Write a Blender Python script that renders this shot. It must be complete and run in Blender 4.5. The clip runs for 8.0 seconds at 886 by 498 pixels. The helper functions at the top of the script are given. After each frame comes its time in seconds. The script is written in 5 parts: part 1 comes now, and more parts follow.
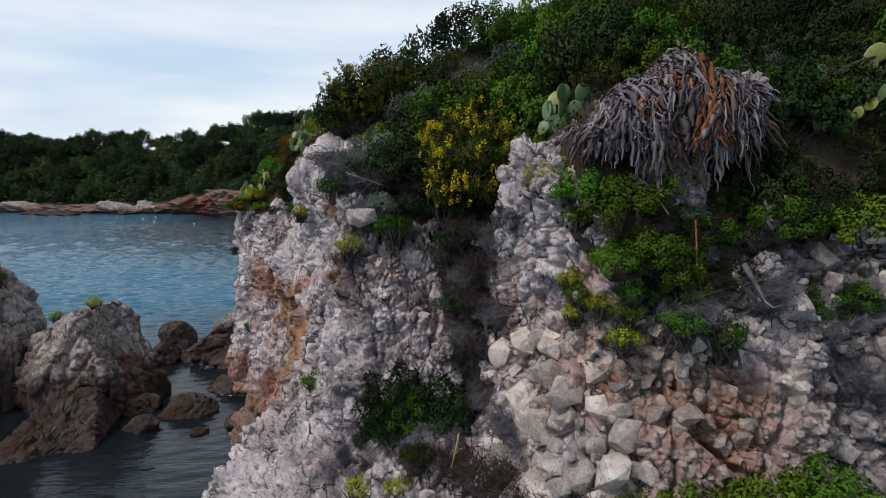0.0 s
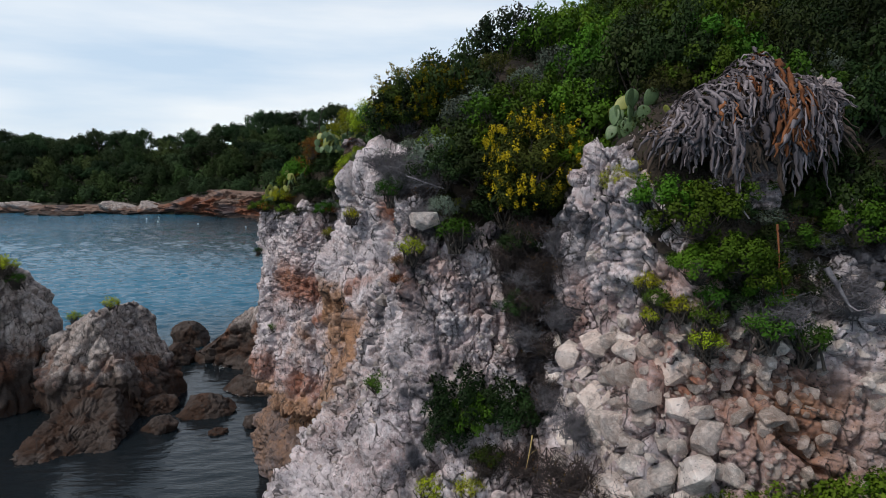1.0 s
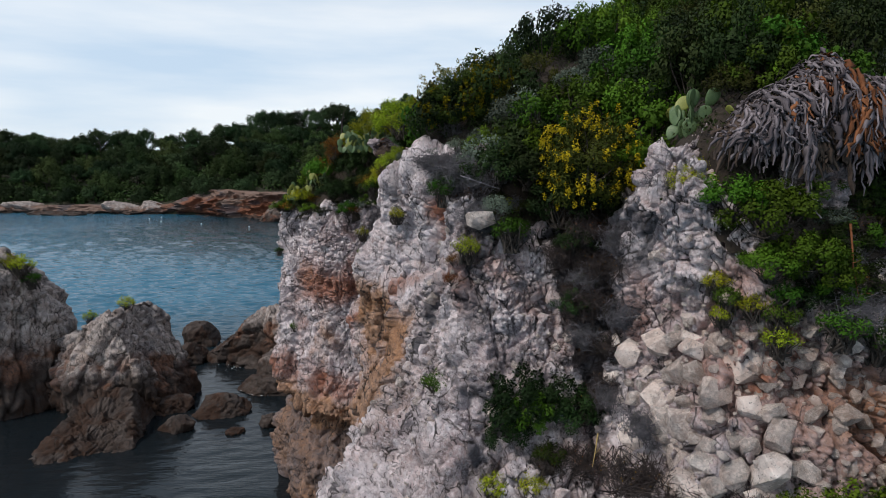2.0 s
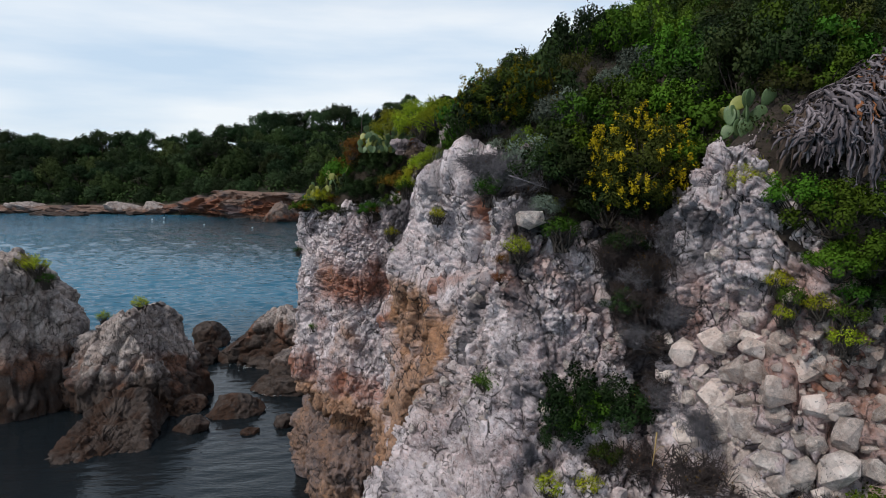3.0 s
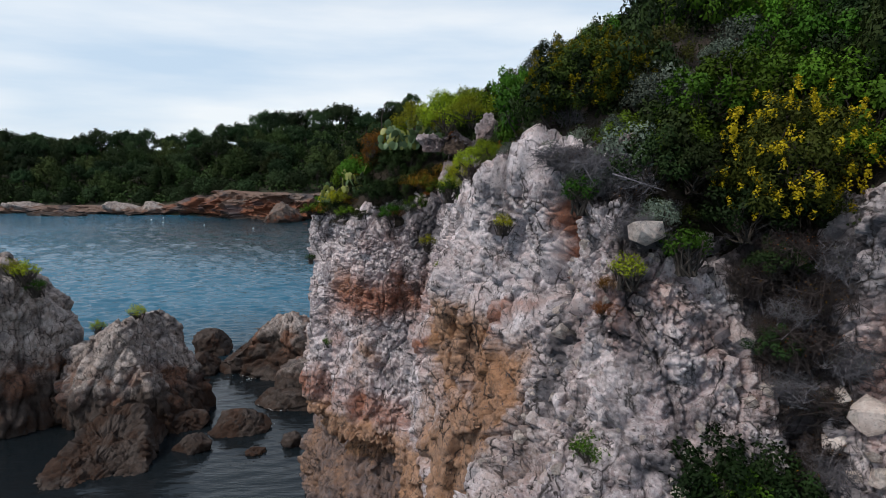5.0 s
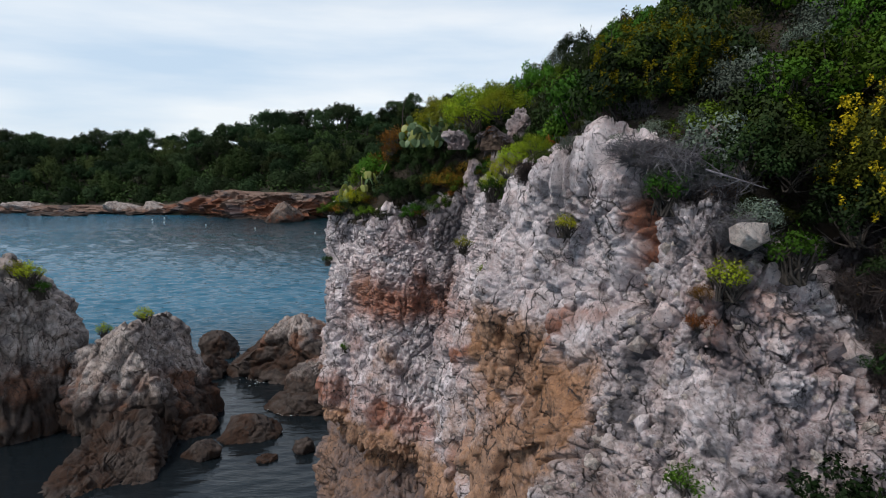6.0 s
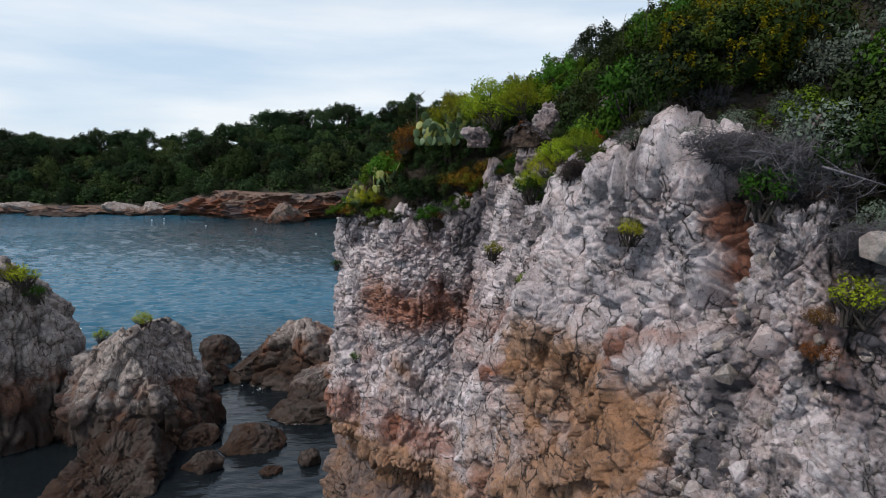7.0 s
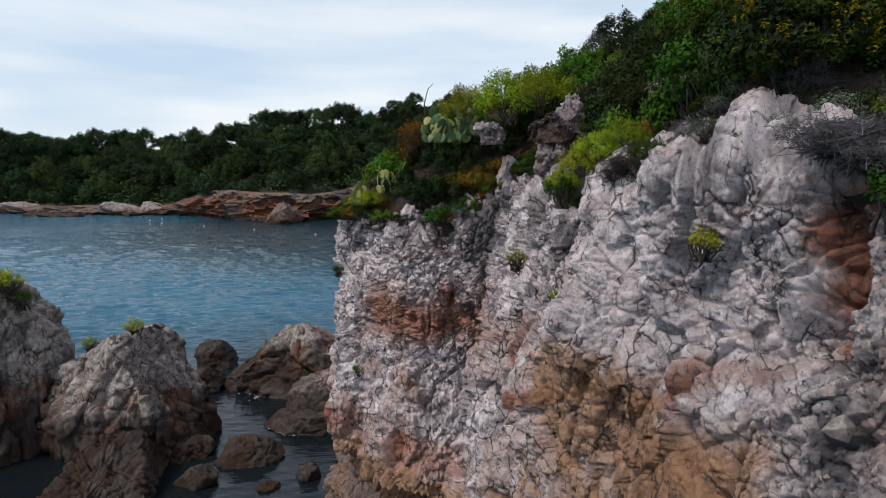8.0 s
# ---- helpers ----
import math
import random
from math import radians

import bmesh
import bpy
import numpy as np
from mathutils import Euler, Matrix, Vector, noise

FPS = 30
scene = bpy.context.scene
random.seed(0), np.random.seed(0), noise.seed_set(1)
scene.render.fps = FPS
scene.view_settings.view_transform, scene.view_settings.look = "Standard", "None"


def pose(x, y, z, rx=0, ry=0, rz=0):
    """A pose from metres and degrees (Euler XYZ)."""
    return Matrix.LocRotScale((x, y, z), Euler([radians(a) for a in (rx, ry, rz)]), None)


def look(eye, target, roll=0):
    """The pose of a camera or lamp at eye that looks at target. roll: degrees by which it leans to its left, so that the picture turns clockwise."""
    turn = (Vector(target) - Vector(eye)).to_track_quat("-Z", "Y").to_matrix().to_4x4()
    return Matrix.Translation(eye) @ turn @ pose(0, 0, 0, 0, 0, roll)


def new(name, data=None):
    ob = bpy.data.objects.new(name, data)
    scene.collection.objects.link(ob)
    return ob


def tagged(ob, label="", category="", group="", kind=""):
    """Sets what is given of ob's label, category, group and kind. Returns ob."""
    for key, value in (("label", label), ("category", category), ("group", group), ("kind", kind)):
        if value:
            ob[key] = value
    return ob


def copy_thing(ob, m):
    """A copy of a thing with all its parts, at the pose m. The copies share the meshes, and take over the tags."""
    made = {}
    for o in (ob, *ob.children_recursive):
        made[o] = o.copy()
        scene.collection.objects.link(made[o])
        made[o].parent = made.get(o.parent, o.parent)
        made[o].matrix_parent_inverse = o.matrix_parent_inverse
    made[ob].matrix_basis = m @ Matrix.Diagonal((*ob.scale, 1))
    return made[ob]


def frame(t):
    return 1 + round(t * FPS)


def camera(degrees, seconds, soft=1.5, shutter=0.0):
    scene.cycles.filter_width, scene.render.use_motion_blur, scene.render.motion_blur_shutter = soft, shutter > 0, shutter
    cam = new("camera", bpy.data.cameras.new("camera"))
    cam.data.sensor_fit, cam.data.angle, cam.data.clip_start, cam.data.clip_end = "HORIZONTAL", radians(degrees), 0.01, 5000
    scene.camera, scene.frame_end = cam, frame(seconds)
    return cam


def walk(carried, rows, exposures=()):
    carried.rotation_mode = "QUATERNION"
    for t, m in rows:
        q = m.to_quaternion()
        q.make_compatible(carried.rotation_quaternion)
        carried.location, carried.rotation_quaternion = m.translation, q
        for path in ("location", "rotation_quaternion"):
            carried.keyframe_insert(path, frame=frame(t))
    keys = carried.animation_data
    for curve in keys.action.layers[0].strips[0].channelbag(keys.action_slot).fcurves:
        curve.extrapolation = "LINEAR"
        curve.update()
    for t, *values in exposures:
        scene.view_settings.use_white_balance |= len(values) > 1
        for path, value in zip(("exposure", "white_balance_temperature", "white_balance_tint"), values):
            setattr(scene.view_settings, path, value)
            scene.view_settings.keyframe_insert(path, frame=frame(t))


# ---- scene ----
cam = camera(73.0, 8.0, 0.6)
METRES, EYE, TILT, LEAN, TURN = 7.0, 13.0, -7.6, 0.0, 0.0
ROWS = [
    (0.0, 0.0, 0.0000, 0.0, -0.0, 0.0, -0.0),
    (0.5, -0.0659, -0.0055, 0.0052, -0.01, -0.02, 0.01),
    (1.0, -0.1333, -0.0106, 0.0066, -0.02, -0.01, 0.01),
    (1.5, -0.1945, -0.0148, 0.0062, -0.04, -0.03, 0.02),
    (3.0, -0.3623, -0.0198, 0.0024, -0.07, 0.06, -0.02),
    (3.5, -0.4046, 0.0242, 0.0069, -0.08, 0.07, -0.03),
    (4.0, -0.4349, 0.1154, 0.0183, -0.09, 0.07, -0.06),
    (4.5, -0.4613, 0.2194, 0.0311, -0.1, 0.07, -0.07),
    (6.0, -0.6166, 0.4080, 0.0465, -0.16, 0.06, -0.07),
    (6.5, -0.6596, 0.4797, 0.0531, -0.18, 0.09, -0.1),
    (7.0, -0.6927, 0.5676, 0.0631, -0.2, 0.1, -0.1),
    (7.5, -0.7162, 0.6639, 0.074, -0.22, 0.11, -0.12),
    (8.0, -0.7337, 0.7572, 0.0847, -0.26, 0.1, -0.11),
]
walk(cam, [(t, pose(0, 0, EYE, TILT, LEAN, TURN) @ pose(METRES * x, METRES * y, METRES * z, 90 + pitch, roll, yaw)) for t, x, y, z, yaw, pitch, roll in ROWS])

# ---- sky and sun: a high overcast, brighter towards the open sea ----
SUN_ELEV, SUN_AZ = 52.0, 238.0
world = bpy.data.worlds.new("overcast_sky")
scene.world = world
world.use_nodes = True
wn, wl = world.node_tree.nodes, world.node_tree.links
wn.clear()
w_out = wn.new("ShaderNodeOutputWorld")
w_mix = wn.new("ShaderNodeMixShader")
w_mix.inputs[0].default_value = 0.86
w_sky = wn.new("ShaderNodeTexSky")
w_sky.sky_type, w_sky.sun_disc = "NISHITA", False
w_sky.sun_elevation, w_sky.sun_rotation = radians(SUN_ELEV), radians(SUN_AZ)
w_bg = wn.new("ShaderNodeBackground")
w_bg.inputs[1].default_value = 0.1
w_cl = wn.new("ShaderNodeBackground")
w_cl.inputs[1].default_value = 1.1
w_co = wn.new("ShaderNodeTexCoord")
w_map = wn.new("ShaderNodeMapping")
w_map.inputs["Scale"].default_value = (0.9, 0.9, 5.5)
w_no = wn.new("ShaderNodeTexNoise")
w_no.inputs["Scale"].default_value, w_no.inputs["Detail"].default_value, w_no.inputs["Roughness"].default_value = 2.2, 5.0, 0.5
w_ra = wn.new("ShaderNodeValToRGB")
w_ra.color_ramp.elements[0].position, w_ra.color_ramp.elements[0].color = 0.36, (0.56, 0.70, 0.86, 1)
w_ra.color_ramp.elements[1].position, w_ra.color_ramp.elements[1].color = 0.64, (0.86, 0.91, 0.96, 1)
wl.new(w_co.outputs["Generated"], w_map.inputs["Vector"])
wl.new(w_map.outputs["Vector"], w_no.inputs["Vector"])
wl.new(w_no.outputs["Fac"], w_ra.inputs["Fac"])
w_sep = wn.new("ShaderNodeSeparateXYZ")
w_el = wn.new("ShaderNodeMapRange")
w_el.inputs["From Min"].default_value, w_el.inputs["From Max"].default_value = 0.22, 0.75
w_hi = wn.new("ShaderNodeMix")
w_hi.data_type = "RGBA"
w_hi.inputs[7].default_value = (0.36, 0.41, 0.50, 1)
wl.new(w_co.outputs["Generated"], w_sep.inputs[0])
wl.new(w_sep.outputs["Z"], w_el.inputs["Value"])
wl.new(w_el.outputs["Result"], w_hi.inputs[0])
wl.new(w_ra.outputs["Color"], w_hi.inputs[6])
wl.new(w_hi.outputs[2], w_cl.inputs["Color"])
wl.new(w_sky.outputs["Color"], w_bg.inputs["Color"])
wl.new(w_bg.outputs[0], w_mix.inputs[1])
wl.new(w_cl.outputs[0], w_mix.inputs[2])
wl.new(w_mix.outputs[0], w_out.inputs["Surface"])
sun = new("sun", bpy.data.lights.new("sun", "SUN"))
sun.data.energy, sun.data.angle, sun.data.color = 2.15, radians(12), (1.0, 0.93, 0.86)
_az, _el = radians(SUN_AZ), radians(SUN_ELEV)
SUN_FROM = Vector((math.sin(_az) * math.cos(_el), math.cos(_az) * math.cos(_el), math.sin(_el)))
sun.matrix_world = look(SUN_FROM * 60, (0, 0, 0))
scene.view_settings.exposure = 0.0


# ---- numbers: hashed cells, value noise ----
def hashed(ix, iy, iz, k):
    h = (ix * 73856093) ^ (iy * 19349663) ^ (iz * 83492791) ^ (k * 2654435761)
    h = (h ^ (h >> 13)) * 1274126177 & 0x7FFFFFFF
    h = (h ^ (h >> 15)) * 668265263 & 0x7FFFFFFF
    return (h & 0xFFFFF) / 1048576.0


def value_noise(p, size, k):
    q = p / size
    c = np.floor(q).astype(np.int64)
    f = q - c
    f = f * f * (3 - 2 * f)
    out = np.zeros(len(p))
    for dx in (0, 1):
        for dy in (0, 1):
            for dz in (0, 1):
                w = (f[:, 0] if dx else 1 - f[:, 0]) * (f[:, 1] if dy else 1 - f[:, 1]) * (f[:, 2] if dz else 1 - f[:, 2])
                out += w * hashed(c[:, 0] + dx, c[:, 1] + dy, c[:, 2] + dz, k)
    return out


def fbm(p, size, octaves, k):
    out, amp, total = np.zeros(len(p)), 1.0, 0.0
    for o in range(octaves):
        out += amp * value_noise(p, size / 2**o, k + o)
        total += amp
        amp *= 0.5
    return out / total - 0.5


def cells(p, size, k):
    """Nearest and second nearest distance to scattered seeds, the way from the nearest seed, three random numbers of it."""
    q = p / size
    c = np.floor(q).astype(np.int64)
    f1, f2 = np.full(len(p), 9.0), np.full(len(p), 9.0)
    way, rnd = np.zeros((len(p), 3)), np.zeros((len(p), 3))
    for dx in (-1, 0, 1):
        for dy in (-1, 0, 1):
            for dz in (-1, 0, 1):
                i, j, l = c[:, 0] + dx, c[:, 1] + dy, c[:, 2] + dz
                s = np.stack([i + hashed(i, j, l, k), j + hashed(i, j, l, k + 1), l + hashed(i, j, l, k + 2)], 1)
                d = np.linalg.norm(q - s, axis=1)
                near = d < f1
                f2 = np.where(near, f1, np.minimum(f2, d))
                f1 = np.where(near, d, f1)
                way[near] = (q - s)[near]
                rnd[near] = np.stack([hashed(i, j, l, k + 3), hashed(i, j, l, k + 4), hashed(i, j, l, k + 5)], 1)[near]
    return f1, f2, way, rnd


def blocks(p, size, k, step, tilt, crack, wide=0.12):
    """Relief of broken rock: each block lies higher or lower, its face leans, joints are sunk."""
    f1, f2, way, rnd = cells(p, size, k)
    lean = (way * (rnd - 0.5)).sum(1)
    joint = np.clip(1 - (f2 - f1) / wide, 0, 1) ** 2
    return size * (step * (rnd[:, 0] - 0.5) + tilt * lean - crack * joint)


def smooth(a, b, x):
    t = np.clip((x - a) / (b - a), 0, 1)
    return t * t * (3 - 2 * t)


def glide(table, s):
    """Catmull-Rom through the rows of a table, at the row numbers s."""
    table = np.asarray(table, float)
    n = len(table)
    i = np.clip(np.floor(s).astype(int), 0, n - 2)
    t = (s - i)[:, None]
    p0, p1, p2, p3 = (table[np.clip(i + o, 0, n - 1)] for o in (-1, 0, 1, 2))
    return 0.5 * (2 * p1 + (p2 - p0) * t + (2 * p0 - 5 * p1 + 4 * p2 - p3) * t**2 + (3 * p1 - p0 - 3 * p2 + p3) * t**3)


# ---- meshes ----
def mesh_of(name, verts, faces, material, stain=None, flat=False, normals=None):
    """A mesh from arrays of places and of equal faces."""
    me = bpy.data.meshes.new(name)
    verts, faces = np.asarray(verts, np.float32), np.asarray(faces, np.int32)
    k = faces.shape[1]
    me.vertices.add(len(verts))
    me.vertices.foreach_set("co", verts.ravel())
    me.loops.add(faces.size)
    me.loops.foreach_set("vertex_index", faces.ravel())
    me.polygons.add(len(faces))
    me.polygons.foreach_set("loop_start", np.arange(0, faces.size, k, dtype=np.int32))
    me.update(calc_edges=True)
    if not flat:
        me.polygons.foreach_set("use_smooth", np.ones(len(faces), bool))
    if stain is not None:
        layer = me.attributes.new("stain", "FLOAT_COLOR", "POINT")
        layer.data.foreach_set("color", np.concatenate([stain, np.ones((len(stain), 1))], 1).astype(np.float32).ravel())
    me.materials.append(material)
    if normals is not None:
        me.normals_split_custom_set_from_vertices(normals)
    return me


def grid_faces(nu, nv, wrap=False):
    i, j = np.meshgrid(np.arange(nu if wrap else nu - 1), np.arange(nv - 1), indexing="ij")
    a, b = i * nv + j, ((i + 1) % nu) * nv + j
    return np.stack([a, b, b + 1, a + 1], -1).reshape(-1, 4)


def sheet_normals(g):
    du, dv = np.gradient(g, axis=0), np.gradient(g, axis=1)
    n = np.cross(du, dv)
    return n / (np.linalg.norm(n, axis=2, keepdims=True) + 1e-9)


def part(name, me, parent, label=""):
    ob = new(name, me)
    ob.parent = parent
    if label:
        ob["label"] = label
    return ob


def thing(name, label, category, group="", kind="", at=(0, 0, 0)):
    ob = new(name)
    ob.location = at
    ob.empty_display_size = 0.2
    return tagged(ob, label, category, group, kind)


def tubes(paths, sides=5):
    """Tapered round stems: each path is a list of (place, radius). Returns verts and quads."""
    verts, faces = [], []
    for path in paths:
        first = len(verts)
        for n, (p, r) in enumerate(path):
            a, b = Vector(path[max(n - 1, 0)][0]), Vector(path[min(n + 1, len(path) - 1)][0])
            d = (b - a).normalized()
            u = d.orthogonal().normalized()
            w = d.cross(u)
            for s in range(sides):
                q = 2 * math.pi * s / sides
                verts.append(tuple(Vector(p) + r * (math.cos(q) * u + math.sin(q) * w)))
        for n in range(len(path) - 1):
            for s in range(sides):
                a, b = first + n * sides + s, first + n * sides + (s + 1) % sides
                faces.append((a, b, b + sides, a + sides))
    return np.array(verts), np.array(faces)


# ---- materials ----
def node_material(name):
    m = bpy.data.materials.new(name)
    m.use_nodes = True
    nt = m.node_tree
    return m, nt, nt.nodes["Principled BSDF"]


def mixed(nt, fac, a, b, blend="MIX"):
    n = nt.nodes.new("ShaderNodeMix")
    n.data_type, n.blend_type = "RGBA", blend
    for sock, v in ((n.inputs[0], fac), (n.inputs[6], a), (n.inputs[7], b)):
        if isinstance(v, bpy.types.NodeSocket):
            nt.links.new(v, sock)
        elif isinstance(v, tuple):
            sock.default_value = (*v, 1)
        else:
            sock.default_value = v
    return n.outputs[2]


def noise_fac(nt, scale, detail=6.0, rough=0.6, lo=0.35, hi=0.65, stretch=None):
    co = nt.nodes.new("ShaderNodeTexCoord")
    vec = co.outputs["Object"]
    if stretch:
        mp = nt.nodes.new("ShaderNodeMapping")
        mp.inputs["Scale"].default_value = stretch
        nt.links.new(vec, mp.inputs["Vector"])
        vec = mp.outputs["Vector"]
    n = nt.nodes.new("ShaderNodeTexNoise")
    n.inputs["Scale"].default_value, n.inputs["Detail"].default_value, n.inputs["Roughness"].default_value = scale, detail, rough
    nt.links.new(vec, n.inputs["Vector"])
    r = nt.nodes.new("ShaderNodeMapRange")
    r.inputs["From Min"].default_value, r.inputs["From Max"].default_value = lo, hi
    nt.links.new(n.outputs["Fac"], r.inputs["Value"])
    return r.outputs["Result"]


def bumped(nt, bsdf, fac, strength, distance, before=None):
    b = nt.nodes.new("ShaderNodeBump")
    b.inputs["Strength"].default_value, b.inputs["Distance"].default_value = strength, distance
    nt.links.new(fac, b.inputs["Height"])
    if before:
        nt.links.new(before, b.inputs["Normal"])
    nt.links.new(b.outputs["Normal"], bsdf.inputs["Normal"])
    return b.outputs["Normal"]


def rock_material(name, pale, grey, rust, ochre, wet, per_piece=False, cracks=2):
    """Limestone: pale and grey patches, black lichen specks, and stains by the mesh's stain layer (red: rust, green:
    lichen and the cliff's painted shade, blue: ochre or wet).
    """
    m, nt, bsdf = node_material(name)
    col = mixed(nt, noise_fac(nt, 1.1, 6, 0.65, 0.50, 0.64), pale, grey)
    col = mixed(nt, noise_fac(nt, 2.3, 5, 0.65, 0.48, 0.68), col, tuple(0.6 * a + 0.4 * b for a, b in zip(pale, rust)))
    col = mixed(nt, noise_fac(nt, 0.5, 4, 0.6, 0.50, 0.70), col, tuple(0.25 * p + 0.4 * a + 0.45 * b for p, a, b in zip(pale, grey, rust)))
    # each broken face has its own tone
    co = nt.nodes.new("ShaderNodeTexCoord")
    bend = nt.nodes.new("ShaderNodeTexNoise")
    bend.inputs["Scale"].default_value, bend.inputs["Detail"].default_value = 4.0, 3.0
    nt.links.new(co.outputs["Object"], bend.inputs["Vector"])
    shove = nt.nodes.new("ShaderNodeVectorMath")
    shove.operation = "MULTIPLY_ADD"
    shove.inputs[1].default_value = (0.16, 0.16, 0.16)
    nt.links.new(bend.outputs["Color"], shove.inputs[0])
    nt.links.new(co.outputs["Object"], shove.inputs[2])
    for size, low in ((3.4, 0.72), (8.0, 0.80)):
        vor = nt.nodes.new("ShaderNodeTexVoronoi")
        vor.inputs["Scale"].default_value = size
        nt.links.new(shove.outputs[0], vor.inputs["Vector"])
        one = nt.nodes.new("ShaderNodeSeparateColor")
        nt.links.new(vor.outputs["Color"], one.inputs["Color"])
        tone = nt.nodes.new("ShaderNodeMapRange")
        tone.inputs["To Min"].default_value, tone.inputs["To Max"].default_value = low, 1.14
        nt.links.new(one.outputs["Red"], tone.inputs["Value"])
        shade = nt.nodes.new("ShaderNodeHueSaturation")
        nt.links.new(tone.outputs["Result"], shade.inputs["Value"])
        nt.links.new(col, shade.inputs["Color"])
        col = shade.outputs["Color"]
    col = mixed(nt, noise_fac(nt, 20, 5, 0.7, 0.45, 0.8), col, tuple(min(0.86, c * 1.15) for c in pale))
    at = nt.nodes.new("ShaderNodeAttribute")
    at.attribute_name = "stain"
    sep = nt.nodes.new("ShaderNodeSeparateColor")
    nt.links.new(at.outputs["Color"], sep.inputs["Color"])
    for chan, tone, sc in (("Red", rust, 6.0), ("Green", (0.060, 0.060, 0.072), 11.0), ("Blue", ochre, 5.0)):
        k = nt.nodes.new("ShaderNodeMath")
        k.operation, k.use_clamp = "MULTIPLY_ADD", True
        nt.links.new(sep.outputs[chan], k.inputs[0])
        k.inputs[1].default_value = 1.75
        g = nt.nodes.new("ShaderNodeMath")
        g.operation = "MULTIPLY"
        g.inputs[1].default_value = -0.45
        nt.links.new(noise_fac(nt, sc, 6, 0.65, 0.3, 0.7), g.inputs[0])
        nt.links.new(g.outputs[0], k.inputs[2])
        tone = mixed(nt, noise_fac(nt, sc * 0.9 + 1.0, 6, 0.75, 0.35, 0.65), tuple(0.6 * c for c in tone), tuple(1.45 * c for c in tone))
        part_way = nt.nodes.new("ShaderNodeMath")
        part_way.operation = "MULTIPLY"
        part_way.inputs[1].default_value = 0.86
        nt.links.new(k.outputs[0], part_way.inputs[0])
        col = mixed(nt, part_way.outputs[0], col, tone)
    col = mixed(nt, noise_fac(nt, 34, 3, 0.6, 0.60, 0.72), col, tuple(c * 0.35 for c in grey))
    col = mixed(nt, noise_fac(nt, 6.5, 8, 0.8, 0.585, 0.645, (1, 1, 0.6)), col, tuple((0.6 if per_piece else 0.3) * c for c in grey))
    # soil-filled joints at two sizes
    joints = []
    for size, width, keep in ((2.4, 0.045, 0.40), (6.5, 0.085, 0.50)):
        co = nt.nodes.new("ShaderNodeTexCoord")
        wob = nt.nodes.new("ShaderNodeTexNoise")
        wob.inputs["Scale"].default_value, wob.inputs["Detail"].default_value = size * 1.2, 5.0
        nt.links.new(co.outputs["Object"], wob.inputs["Vector"])
        add = nt.nodes.new("ShaderNodeVectorMath")
        add.operation = "MULTIPLY_ADD"
        nt.links.new(wob.outputs["Color"], add.inputs[0])
        add.inputs[1].default_value = (0.7 / size,) * 3
        nt.links.new(co.outputs["Object"], add.inputs[2])
        vo = nt.nodes.new("ShaderNodeTexVoronoi")
        vo.feature = "DISTANCE_TO_EDGE"
        vo.inputs["Scale"].default_value = size
        tall = nt.nodes.new("ShaderNodeMapping")
        tall.inputs["Scale"].default_value = (1, 1, 0.55)
        nt.links.new(add.outputs[0], tall.inputs["Vector"])
        nt.links.new(tall.outputs["Vector"], vo.inputs["Vector"])
        edge = nt.nodes.new("ShaderNodeMapRange")
        edge.inputs["From Min"].default_value, edge.inputs["From Max"].default_value = 0.0, width
        edge.inputs["To Min"].default_value, edge.inputs["To Max"].default_value = 1.0, 0.0
        nt.links.new(vo.outputs["Distance"], edge.inputs["Value"])
        gate = nt.nodes.new("ShaderNodeMath")
        gate.operation = "MULTIPLY"
        nt.links.new(edge.outputs["Result"], gate.inputs[0])
        nt.links.new(noise_fac(nt, size * 0.6, 3, 0.6, keep, keep + 0.15), gate.inputs[1])
        joints.append(gate.outputs[0])
    for joint in joints[2 - cracks:]:
        col = mixed(nt, joint, col, (0.045, 0.038, 0.036))
    if per_piece:
        info = nt.nodes.new("ShaderNodeObjectInfo")
        hue = nt.nodes.new("ShaderNodeHueSaturation")
        rr = nt.nodes.new("ShaderNodeMapRange")
        rr.inputs["To Min"].default_value, rr.inputs["To Max"].default_value = 0.8, 1.2
        nt.links.new(info.outputs["Random"], rr.inputs["Value"])
        nt.links.new(rr.outputs["Result"], hue.inputs["Value"])
        nt.links.new(col, hue.inputs["Color"])
        col = hue.outputs["Color"]
    nt.links.new(col, bsdf.inputs["Base Color"])
    bsdf.inputs["Roughness"].default_value = 0.88
    bsdf.inputs["Specular IOR Level"].default_value = 0.3
    deep = nt.nodes.new("ShaderNodeMath")
    deep.operation = "MULTIPLY_ADD"
    nt.links.new(joints[0], deep.inputs[0])
    deep.inputs[1].default_value = -0.1 if per_piece else -0.7
    nt.links.new(noise_fac(nt, 9, 10, 0.72, 0.2, 0.8), deep.inputs[2])
    b1 = bumped(nt, bsdf, deep.outputs[0], 0.9, 0.03)
    bumped(nt, bsdf, noise_fac(nt, 38, 6, 0.75, 0.2, 0.8), 0.9, 0.014, b1)
    return m


